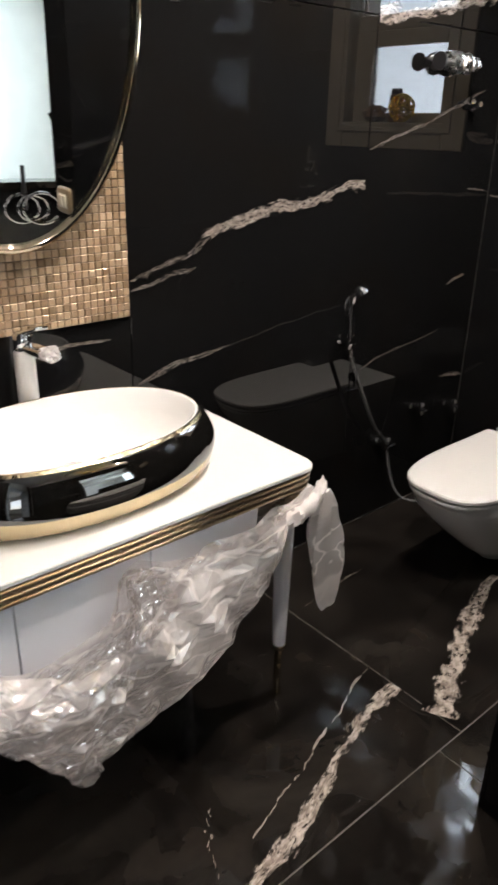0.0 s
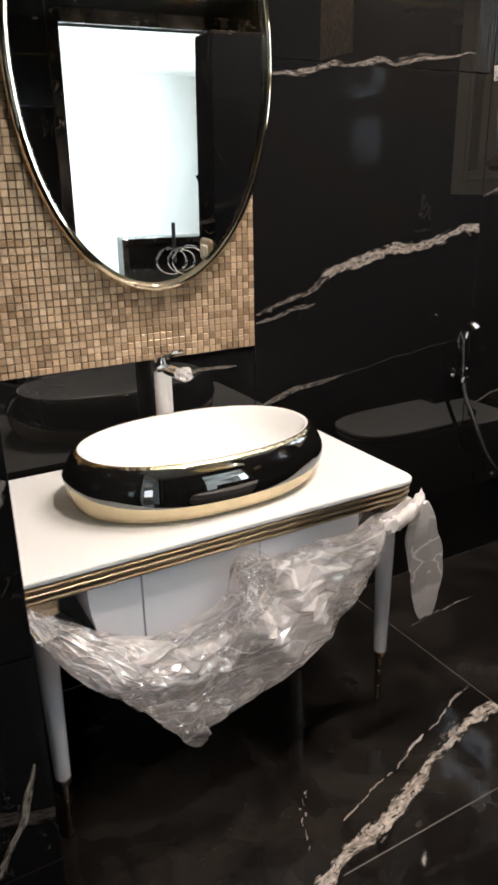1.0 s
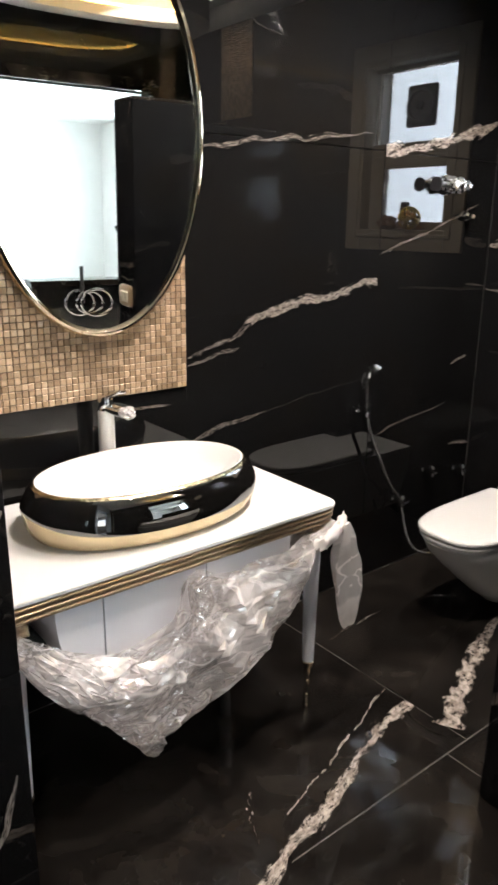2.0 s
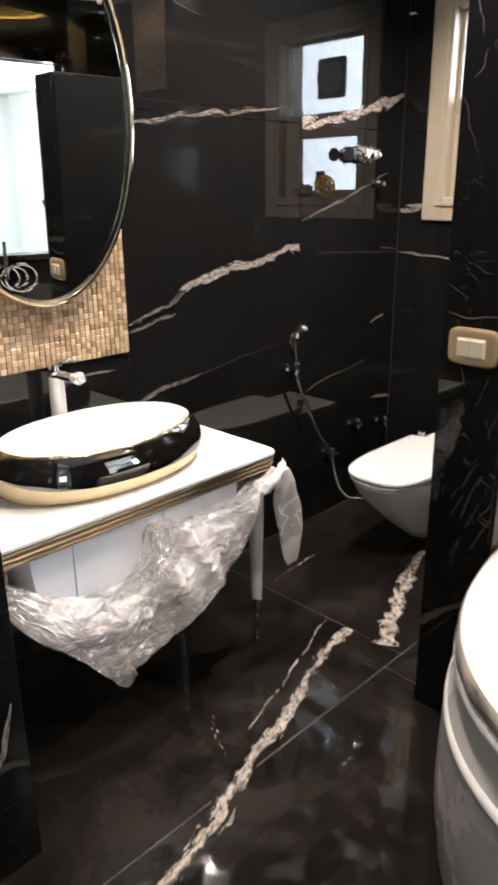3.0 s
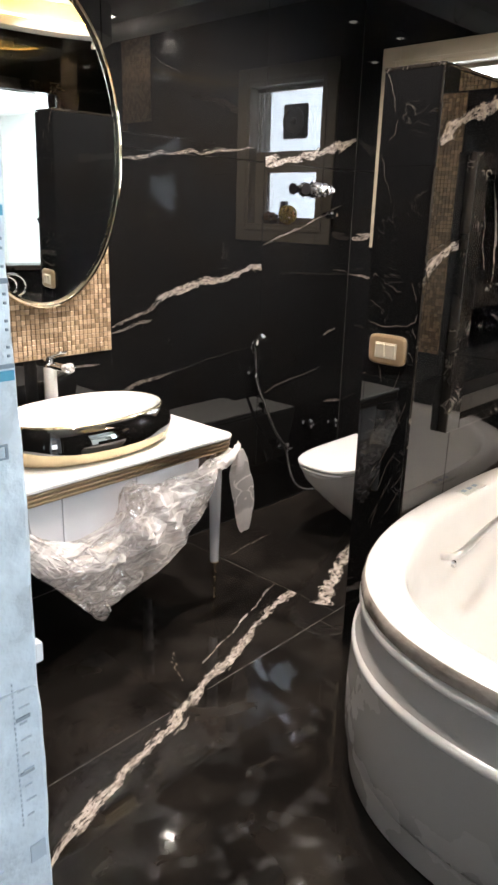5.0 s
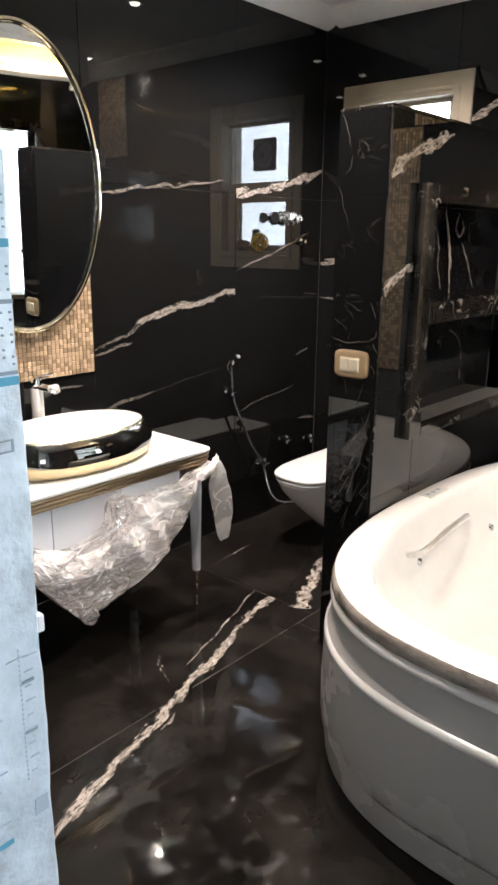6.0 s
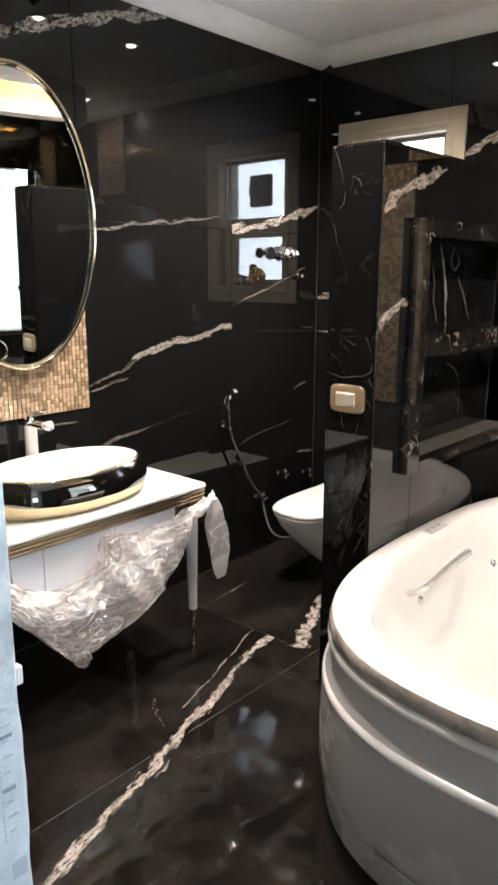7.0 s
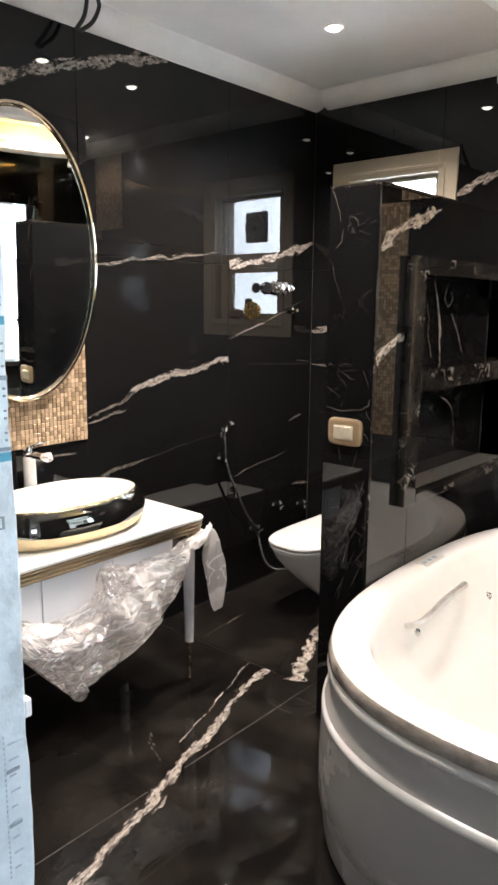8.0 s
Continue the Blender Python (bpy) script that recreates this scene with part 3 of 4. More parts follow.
for r in ((NX0 - 0.095, NX0, NZ0 - 0.04, NZ1 + 0.068), (NX1, NX1 + 0.095, NZ0 - 0.04, NZ1 + 0.068), (NX0, NX1, NZ1, NZ1 + 0.068), (NX0, NX1, NZ0 - 0.04, NZ0), (NX0, NX1, 1.388, 1.476)):
    part("niche_frame", box(*r[:2], PY0 - 0.035, PY0 + 0.134, *r[2:], bevel=0.003), GREY_EDGE, partition)
PV = PY0 - 0.001
NB = PY0 + 0.1335
vein(partition, "y", NB, [(2.235, 1.840), (2.27, 1.76), (2.30, 1.66), (2.315, 1.57), (2.325, 1.48)], 0.020, VEIN, 71)
vein(partition, "y", NB, [(2.36, 1.83), (2.345, 1.77), (2.38, 1.735), (2.42, 1.76), (2.40, 1.80)], 0.012, VEIN_FINE, 72)
vein(partition, "y", NB, [(2.16, 1.76), (2.19, 1.68), (2.20, 1.60), (2.235, 1.50)], 0.012, VEIN_FINE, 73)
vein(partition, "y", NB, [(2.42, 1.70), (2.48, 1.62), (2.53, 1.55), (2.56, 1.50)], 0.014, VEIN_FINE, 74)
vein(partition, "y", NB, [(2.36, 1.31), (2.44, 1.27), (2.49, 1.20), (2.51, 1.06)], 0.013, VEIN_FINE, 75)
vein(partition, "y", NB, [(1.96, 1.62), (2.02, 1.58), (2.08, 1.53)], 0.012, VEIN_FINE, 76)
vein(partition, "y", PV, [(1.535, 1.93), (1.62, 1.98), (1.73, 2.03), (1.85, 2.07), (1.99, 2.11)], 0.05, VEIN, 61)
vein(partition, "y", PV, [(1.53, 1.535), (1.60, 1.565), (1.67, 1.595), (1.733, 1.62)], 0.058, VEIN, 62, taper=(0, 0))
PN = PX - 0.001
for k, (line, wide) in enumerate((
        ([(0.535, 2.146), (0.511, 2.091), (0.489, 2.026)], 0.0055), ([(0.535, 1.90), (0.522, 1.826), (0.483, 1.742)], 0.005), ([(0.535, 1.500), (0.527, 1.515), (0.508, 1.507)], 0.007),
        ([(0.462, 1.474), (0.436, 1.454), (0.411, 1.447)], 0.005), ([(0.371, 1.488), (0.362, 1.459), (0.355, 1.426)], 0.007), ([(0.535, 1.419), (0.512, 1.413), (0.485, 1.389)], 0.006),
        ([(0.535, 1.352), (0.483, 1.334), (0.411, 1.335), (0.358, 1.354), (0.342, 1.385)], 0.008), ([(0.352, 1.337), (0.343, 1.300)], 0.007), ([(0.374, 1.250), (0.350, 1.246), (0.342, 1.220)], 0.007),
        ([(0.477, 1.190), (0.459, 1.132)], 0.006), ([(0.389, 1.051), (0.366, 0.992)], 0.004), ([(0.477, 2.002), (0.490, 1.968), (0.510, 1.939)], 0.004))):
    vein(partition, "x", PN - 0.0002 * (k % 4), line, wide * 0.62, VEIN_FAINT, 63 + k, wander=0.016)
streaks = random.Random(11)
for k in range(16):
    cy, cz = streaks.uniform(0.36, 0.52), streaks.gauss(0.70, 0.13)
    ang, ln = streaks.gauss(1.95, 0.12), streaks.uniform(0.02, 0.06)
    pts = [(min(0.533, max(0.342, cy + math.cos(ang) * ln * f)), cz + math.sin(ang) * ln * f) for f in (-1, -0.3, 0.4, 1)]
    vein(partition, "x", PN - 0.0002 * (k % 4), pts, streaks.uniform(0.0014, 0.0026), VEIN_FINE if k % 4 == 0 else VEIN_FAINT, 80 + k, wander=0.006)
plate = thing("light_switch", (PX, 0.443, 1.25), "gold light switch plate with two cream rockers on black marble", "light switch")
def plate_ring(d, x, n=5.5):
    return [(x, 0.444 + p, 1.250 + q) for p, q, _ in oval(0, 0, 0.076 - d, 0.053 - d, 0, n, 64)]


part("cover_plate", loft([plate_ring(d, x) for d, x in ((0.0, PX - 0.0005), (0.0, PX - 0.008), (0.003, PX - 0.012), (0.009, PX - 0.0145), (0.02, PX - 0.015))]), GOLD_PLATE, plate, smooth=True)
part("insert", box(PX - 0.017, PX - 0.013, 0.402, 0.490, 1.220, 1.276, bevel=0.002), CREAM, plate)
for y0, y1 in ((0.405, 0.444), (0.448, 0.487)):
    bm = box(PX - 0.023, PX - 0.016, y0, y1, 1.224, 1.272, bevel=0.003)
    for v in bm.verts:
        if v.co.z < 1.24 and v.co.x < PX - 0.018:
            v.co.x += 0.004
    part("rocker", bm, CREAM, plate)

# ---- window ----
window_1 = structure("window_1", box(XW - 0.018, XW - 0.001, WY0 - 0.10, WY0 + 0.012, WZ0 - 0.10, WZ1 + 0.10, bevel=0.004), BEIGE, "beige framed bathroom window with two panes and an extractor fan")
for r in ((WY1 - 0.012, WY1 + 0.10, WZ0 - 0.10, WZ1 + 0.10), (WY0 + 0.012, WY1 - 0.012, WZ1 - 0.012, WZ1 + 0.10), (WY0 + 0.012, WY1 - 0.012, WZ0 - 0.10, WZ0 + 0.012)):
    part("casing", box(XW - 0.018, XW - 0.001, *r, bevel=0.004), BEIGE, window_1)
for r in ((WY0, WY0 + 0.012, WZ0, WZ1), (WY1 - 0.012, WY1, WZ0, WZ1), (WY0 + 0.012, WY1 - 0.012, WZ1 - 0.012, WZ1), (WY0 + 0.012, WY1 - 0.012, WZ0, WZ0 + 0.012)):
    part("reveal", box(XW, XW + 0.19, *r), BEIGE, window_1)
for r in ((WY0 + 0.012, 0.903, 2.02, WZ1 - 0.012), (1.468, WY1 - 0.012, 2.02, WZ1 - 0.012), (0.903, 1.468, WZ1 - 0.035, WZ1 - 0.012), (0.903, 1.468, 2.02, 2.085),
          (WY0 + 0.012, 1.0, WZ0 + 0.012, 2.02), (1.418, WY1 - 0.012, WZ0 + 0.012, 2.02), (1.0, 1.418, 1.955, 2.02), (1.0, 1.418, WZ0 + 0.012, WZ0 + 0.055)):
    part("window_frame", box(XW + 0.05, XW + 0.09, *r, bevel=0.004), BEIGE, window_1)
for r in ((0.903, 1.468, 2.085, WZ1 - 0.035), (1.0, 1.418, WZ0 + 0.055, 1.955)):
    g = part("pane", box(XW + 0.064, XW + 0.068, *r), GLASS, window_1)
    g.visible_shadow = False
for r in ((WY0 - 0.030, WY0 - 0.010, WZ0 - 0.030, WZ1 + 0.030), (WY1 + 0.010, WY1 + 0.030, WZ0 - 0.030, WZ1 + 0.030), (WY0 - 0.010, WY1 + 0.010, WZ1 + 0.010, WZ1 + 0.030), (WY0 - 0.010, WY1 + 0.010, WZ0 - 0.030, WZ0 - 0.010)):
    part("molding", box(XW - 0.025, XW - 0.0185, *r, bevel=0.003), BEIGE, window_1)
part("slim_bar", box(XW + 0.045, XW + 0.063, 0.932, 0.941, 2.085, WZ1 - 0.035), BEIGE, window_1)
structure("backdrop", box(9.0, 9.1, -6.0, 9.0, -3.0, 10.0), SKY_GLOW, "plain hazy daylight outside the window")
fan = thing("extractor_fan", (XW + 0.05, 1.23, 2.26), "square dark extractor fan set in the upper window pane", "extractor fan")
part("frame", box(XW + 0.033, XW + 0.063, 1.137, 1.332, 2.155, 2.360, bevel=0.016, seg=3), DARK, fan, smooth=True)
part("duct_ring", lathe([(0.075, 0.0), (0.085, -0.006), (0.085, -0.012), (0.070, -0.014), (0.066, -0.002), (0.02, -0.002)], (XW + 0.032, 1.2345, 2.257), 32, "x"), material("fan_grey", (0.10, 0.10, 0.11), 0.35), fan, smooth=True)
part("hub", lathe([(0.024, 0.0), (0.024, -0.012), (0.016, -0.018), (0.002, -0.019)], (XW + 0.032, 1.2345, 2.257), 20, "x"), DARK, fan, smooth=True)
BALL = Vector((XW - 0.006, 1.245, SILL + 0.062))
ball = thing("wicker_ball", (BALL.x, BALL.y, SILL), "yellow woven decorative ball on the window sill", "ornament")
bm = bmesh.new()
for k in range(9):
    m = Matrix.Translation(BALL) @ Euler((k * 1.1, k * 2.3, k * 0.7)).to_matrix().to_4x4()
    ring = tube([m @ Vector((0.055 * math.cos(a), 0.055 * math.sin(a), 0.008 * math.sin(3 * a))) for a in (2 * math.pi * j / 14 for j in range(15))], 0.006, 6, 2)
    me = bpy.data.meshes.new("t")
    ring.to_mesh(me)
    ring.free()
    bm.from_mesh(me)
    bpy.data.meshes.remove(me)
part("woven_rings", bm, YELLOW, ball, smooth=True)
jar = thing("dark_bottle", (XW + 0.025, 1.185, SILL), "small dark brown square bottle on the window sill", "bottle")
part("bottle_body", box(XW + 0.006, XW + 0.044, 1.160, 1.210, SILL, SILL + 0.120, bevel=0.006), BROWN, jar)
part("cap", box(XW + 0.009, XW + 0.041, 1.164, 1.206, SILL + 0.1195, SILL + 0.145, bevel=0.004), DARK, jar)
bits = thing("dried_pod", (XW + 0.012, 1.075, SILL), "rough brown dried seed pod on the window sill", "ornament")
bm = bmesh.new()
bmesh.ops.create_icosphere(bm, subdivisions=3, radius=0.052)
for v in bm.verts:
    v.co *= 1 + 0.45 * noise.noise(v.co * 40)
    v.co.x, v.co.y, v.co.z = v.co.x * 0.55, v.co.y * 1.2, v.co.z * 0.75
bmesh.ops.translate(bm, verts=bm.verts, vec=(XW + 0.012, 1.075, SILL + 0.036))
part("pod", bm, BROWN, bits, smooth=True)

# ---- door jamb wrapped in film ----
jamb = thing("door_frame", (-0.27, 0.02, 0), "door frame wrapped in pale blue printed protective film", "door frame")
J0, J1, JZ = -0.37, -0.165, 2.27
bm = bmesh.new()
rows = []
for k in range(120):
    z = JZ * k / 119
    w = lambda x: 0.0050 * noise.noise(Vector((x * 22, z * 4, 3))) + 0.003 * noise.noise(Vector((x * 60, z * 13, 8)))
    prof = [(J0, 0.071), (J0, 0.004), (J0 + 0.055, 0.0), (J0 + 0.062, 0.010), (J0 + 0.105, 0.010), (J0 + 0.112, -0.002), (J1 - 0.035, -0.004), (J1 - 0.008, 0.0), (J1, 0.008), (J1, 0.071)]
    rows.append([(x + w(y + 5), y - 0.02 + w(x), z) for x, y in prof])
part("jamb", loft(rows), BLUE_FILM, jamb, "pale blue film wrapped jamb", smooth=True)
part("jamb", box(J0, J1, -1.0, -0.95, 0, JZ, bevel=0.004), BLUE_FILM, jamb)
part("head", box(J0, J1, -0.95, -0.02, JZ - 0.06, JZ, bevel=0.004), BLUE_FILM, jamb)
FY = -0.0305


def print_bar(x0, x1, z0, z1, mat):
    part("printed_bar", box(x0, x1, FY, FY + 0.002, z0, z1), mat, jamb)


for z0, z1, mat in ((1.472, 1.486, FILM_TEAL), (1.489, 1.495, FILM_INK), (1.602, 1.609, FILM_INK), (1.688, 1.701, FILM_TEAL)):
    print_bar(J1 - 0.062, J1 - 0.012, z0, z1, mat)
print_bar(J1 - 0.150, J1 - 0.095, 0.612, 0.622, FILM_TEAL)
for z in (0.824, 0.928):
    print_bar(J1 - 0.052, J1 - 0.028, z, z + 0.006, FILM_INK)
print_bar(J1 - 0.062, J1 - 0.030, 1.361, 1.364, FILM_INK)
print_bar(J1 - 0.062, J1 - 0.030, 1.380, 1.383, FILM_INK)
print_bar(J1 - 0.062, J1 - 0.058, 1.364, 1.380, FILM_INK)
print_bar(J1 - 0.034, J1 - 0.030, 1.364, 1.380, FILM_INK)
for col_x in (J1 - 0.059, J1 - 0.036, J1 - 0.020):
    for k in range(24):
        z = 1.504 + k * 0.0118
        if (k * 7 + int(col_x * 1000)) % 3 and not 1.594 < z < 1.614 and not 1.68 < z < 1.706:
            print_bar(col_x, col_x + 0.0038, z, z + 0.0038, FILM_INK)
for k in range(28):
    print_bar(J1 - 0.0555, J1 - 0.0535, 0.726 + k * 0.010, 0.731 + k * 0.010, FILM_FAINT)
# a second layer of film over the lower part, with an uneven upper edge
rows = []
for k in range(60):
    z = 0.02 + 0.96 * k / 59
    row = []
    for q in range(13):
        x = J0 + 0.006 + (J1 - J0 - 0.018) * q / 12
        top = 0.012 * noise.noise(Vector((x * 30, 2, 0))) * (k / 59) ** 8
        row.append((x, -0.0272 + 0.0011 * noise.noise(Vector((x * 40, z * 9, 4))), z + top))
    rows.append(row + [(x, -0.0205, z) for x, _, z in reversed(row)])
part("film_layer", loft(rows), BLUE_FILM, jamb, "second overlapping layer of pale blue film", smooth=True)
for k in range(15):
    z = 0.66 + 0.036 * k
    print_bar(J1 - 0.150, J1 - 0.150 + (0.040 if k % 3 else 0.055), z, z + 0.003, FILM_FAINT)
for k in range(9):
    print_bar(J1 - 0.046, J1 - 0.034 + 0.006 * (k % 2), 0.740 + 0.030 * k, 0.7425 + 0.030 * k, FILM_FAINT)
print_bar(J1 - 0.046, J1 - 0.018, 0.640, 0.675, FILM_FAINT)
part("strike_plate", box(J1 - 0.004, J1 + 0.011, -0.016, 0.004, 1.005, 1.04, bevel=0.003), LACQUER, jamb, "white plastic strike plate")

# ---- vanity ----
VX0, VX1, VY0, VY1, VZ = 0.315, 1.447, 1.107, 1.72, 0.80
vanity = thing("vanity_console", (0.88, 1.42, 0), "white console vanity on tapered legs with gold trim", "vanity")


def slab_outline(x0, x1, y0, y1, r, z, count=8):
    ring = [(x0, y1, z), (x0, y0, z)]
    ring += [(x1 - r + r * math.sin(a), y0 + r - r * math.cos(a), z) for a in (math.pi / 2 * k / count for k in range(count + 1))]
    return ring + [(x1, y1, z)]


part("tabletop", loft([slab_outline(VX0 + d, VX1 - d, VY0 + d, VY1, 0.05, z) for d, z in ((0.003, VZ - 0.014), (0, VZ - 0.011), (0, VZ - 0.003), (0.003, VZ))]), STONE_WHITE, vanity, "glossy white tabletop")
TRIM_GOLD = material("satin_gold_trim", (0.43, 0.345, 0.235), 0.28, 0.9, vary=0.12, vary_scale=9)
TRIM_DARK = material("satin_bronze_trim", (0.33, 0.26, 0.18), 0.38, 0.85, vary=0.2, vary_scale=14)
TRIM = ((0.007, 0.786, 0.780, TRIM_DARK), (0.003, 0.780, 0.770, TRIM_GOLD), (0.008, 0.770, 0.764, TRIM_DARK), (0.004, 0.764, 0.753, TRIM_GOLD), (0.010, 0.753, 0.747, TRIM_DARK), (0.007, 0.747, 0.736, TRIM_GOLD))
for d, z1, z0, mat in TRIM:
    part("trim_band", loft([slab_outline(VX0 + d + e, VX1 - d - e, VY0 + d + e, VY1 - 0.002, 0.05, z) for e, z in ((0.003, z0), (0, z0 + 0.003), (0, z1 - 0.003), (0.003, z1))]), mat, vanity, smooth=True)
CX0, CX1 = 0.475, 1.262
LEVELS = [(0.735 - 0.012 * k) for k in range(29)]
bow = lambda z: 0.13 * max(0.0, (0.72 - z) / 0.32) ** 2.2


def bowed(a, b, y0, y1, d=0.0):
    return loft([[(max(a, CX0 + d + bow(z)), y1, z), (max(a, CX0 + d + bow(z)), y0, z), (min(b, CX1 - d - bow(z)), y0, z), (min(b, CX1 - d - bow(z)), y1, z)] for z in LEVELS])


part("cabinet_body", bowed(CX0, CX1, VY0 + 0.055, VY1 - 0.03, 0.003), LACQUER, vanity, "white lacquered cabinet body")
for a, b in ((CX0, 0.606), (0.611, 0.935), (0.940, CX1)):
    part("door", bowed(a, b, VY0 + 0.036, VY0 + 0.0545), LACQUER, vanity)
knob = part("knob", lathe([(0.004, 0.0), (0.004, -0.012), (0.013, -0.016), (0.015, -0.022), (0.010, -0.028), (0.001, -0.029)], (0.895, VY0 + 0.036, 0.66), 18, "y"), GOLD, vanity, "round gold knob", smooth=True)
for lx, ly in ((1.394, 1.178), (0.372, 1.178), (1.394, 1.66), (0.372, 1.66)):
    leg = part("leg", lathe([(0.030, 0.6818), (0.030, 0.675), (0.028, 0.667), (0.028, 0.60), (0.020, 0.205), (0.019, 0.196)], (lx, ly, 0), 24), LACQUER, vanity, "white tapered leg", smooth=True)
    part("corner_block", box(lx - 0.036, lx + 0.036, ly - 0.036, ly + 0.036, 0.682, 0.7355, bevel=0.004), GOLD, leg, "polished gold corner block")
    part("ring", lathe([(0.018, 0.196), (0.022, 0.193), (0.022, 0.181), (0.016, 0.176), (0.009, 0.170)], (lx, ly, 0), 24), GOLD, leg, "gold ring", smooth=True)
    part("tip", lathe([(0.010, 0.172), (0.0125, 0.150), (0.012, 0.128), (0.0095, 0.122), (0.012, 0.116), (0.011, 0.070), (0.0085, 0.064), (0.011, 0.058), (0.0095, 0.024), (0.0135, 0.017), (0.0145, 0.009), (0.012, 0.0)], (lx, ly, 0), 20), GOLD, leg, "slim polished gold tip", smooth=True)

# mottled gold that imitates the glints along the basin's rim
RIM_GLINT = material("mottled_gold_rim_glint", (0.72, 0.60, 0.40), 0.16, 1.0, vary=0.5, vary_scale=45, bump=0.5, bump_scale=70)
BX, BY = 0.895, 1.405
basin = thing("vessel_basin", (BX, BY, VZ), "oval vessel basin, black gloss outside with a gold base, white inside", "basin")
RA, RB = 0.340, 0.212


def basin_ring(s, z, wave=0.0):
    ring = oval(BX, BY, RA + s, RB + s * 0.9, z, 2.15, 96)
    return [(x, y, zz + wave * (1.05 * abs(math.cos(math.atan2((y - BY) / RB, (x - BX) / RA))) ** 5 + 0.08)) for x, y, zz in ring]


W = 0.030
part("outer_shell", loft([basin_ring(s, VZ + z, w) for s, z, w in ((0.0375, 0.050, W), (0.0388, 0.058, W), (0.0385, 0.072, W * 0.6), (0.0360, 0.090, W * 0.2), (0.0305, 0.107, 0), (0.0225, 0.123, 0), (0.0130, 0.137, 0), (0.004, 0.147, 0), (-0.003, 0.151, 0))], False), BLACK_GLAZE, basin, "glossy black outer shell", smooth=True)
part("base_band", loft([basin_ring(s, VZ + z, w) for s, z, w in ((-0.024, 0.0, 0), (0.002, 0.002, 0), (0.017, 0.011, 0), (0.029, 0.025, W * 0.4), (0.0378, 0.0512, W), (0.030, 0.053, W))], False), GOLD_GLAZE, basin, "gold base band", smooth=True)
part("bowl", loft([basin_ring(s, VZ + z) for s, z in ((-0.003, 0.150), (-0.006, 0.1525), (-0.012, 0.1515), (-0.020, 0.142), (-0.040, 0.105), (-0.075, 0.065), (-0.12, 0.045), (-0.185, 0.038))], "end"), CERAMIC, basin, "white inner bowl", smooth=True)
# ring added to carry the rim's highlights in its colour
part("rim_line", loft([basin_ring(s, VZ + z) for s, z in ((0.0045, 0.1468), (0.0050, 0.1475), (0.0004, 0.1512), (-0.0032, 0.1534), (-0.0060, 0.1536), (-0.0062, 0.1520))], False), RIM_GLINT, basin, "thin gold line standing in for glints along the rim", smooth=True)
part("drain", lathe([(0.030, 0.0385), (0.030, 0.043), (0.022, 0.046), (0.001, 0.047)], (BX, BY, VZ), 24), CHROME, basin, "chrome drain", smooth=True)

tap = thing("basin_tap", (0.912, 1.672, VZ), "tall chrome single-lever basin tap behind the basin", "tap")
part("base_ring", lathe([(0.030, 0.0), (0.030, 0.006), (0.027, 0.010)], (0.912, 1.672, VZ), 24), CHROME, tap, smooth=True)
part("column", lathe([(0.0225, VZ + 0.008), (0.0225, 1.078), (0.020, 1.082)], (0.912, 1.672, 0), 24), CHROME, tap, smooth=True)
part("sleeve", lathe([(0.0235, VZ + 0.03), (0.0265, VZ + 0.034), (0.0270, VZ + 0.10), (0.0262, 1.064), (0.0235, 1.070)], (0.912, 1.672, 0), 28), SLEEVE, tap, "white protective plastic sleeve", smooth=True)
bm = box(0.890, 0.934, 1.570, 1.690, 1.066, 1.090, bevel=0.008, seg=3)
for v in bm.verts:
    v.co.z -= max(0, 1.66 - v.co.y) * 0.10
    v.co.x += max(0, 1.66 - v.co.y) * 0.42
part("spout", bm, CHROME, tap, smooth=True)
bm = box(0.894, 0.930, 1.605, 1.695, 1.100, 1.112, bevel=0.005, seg=3)
for v in bm.verts:
    v.co.z += max(0, 1.68 - v.co.y) * 0.42
    v.co.x += max(0, 1.68 - v.co.y) * 0.35
part("lever", bm, CHROME, tap, smooth=True)
part("lever_hub", lathe([(0.022, 1.080), (0.024, 1.088), (0.024, 1.108), (0.018, 1.116), (0.002, 1.118)], (0.912, 1.672, 0), 24), CHROME, tap, smooth=True)

crumple = bmesh.new()
bmesh.ops.create_icosphere(crumple, subdivisions=3, radius=0.026)
for v in crumple.verts:
    v.co *= 1 + 0.40 * noise.noise(v.co * 60) + 0.22 * noise.noise(v.co * 150)
    v.co.z *= 0.75
bmesh.ops.translate(crumple, verts=crumple.verts, vec=(0.946, 1.588, 1.074))
part("spout_film", crumple, PLASTIC, tap, "crumpled clear film round the spout")

# ---- crumpled plastic wrap hanging under the vanity ----
wrap = thing("plastic_wrap", (0.9, 1.06, 0.5), "crumpled clear plastic wrap sagging from under the vanity top", "plastic wrap")
LOW = smooth_line([(0.325, 0.70, 0), (0.41, 0.55, 0), (0.53, 0.43, 0), (0.60, 0.345, 0), (0.66, 0.285, 0), (0.75, 0.295, 0), (0.89, 0.325, 0), (1.09, 0.395, 0), (1.215, 0.52, 0), (1.32, 0.68, 0), (1.435, 0.735, 0)], 10)
HIGH = smooth_line([(0.325, 0.735, 0), (0.41, 0.69, 0), (0.53, 0.60, 0), (0.66, 0.575, 0), (0.80, 0.62, 0), (0.87, 0.735, 0), (0.95, 0.70, 0), (1.08, 0.69, 0), (1.20, 0.70, 0), (1.32, 0.73, 0), (1.435, 0.742, 0)], 10)


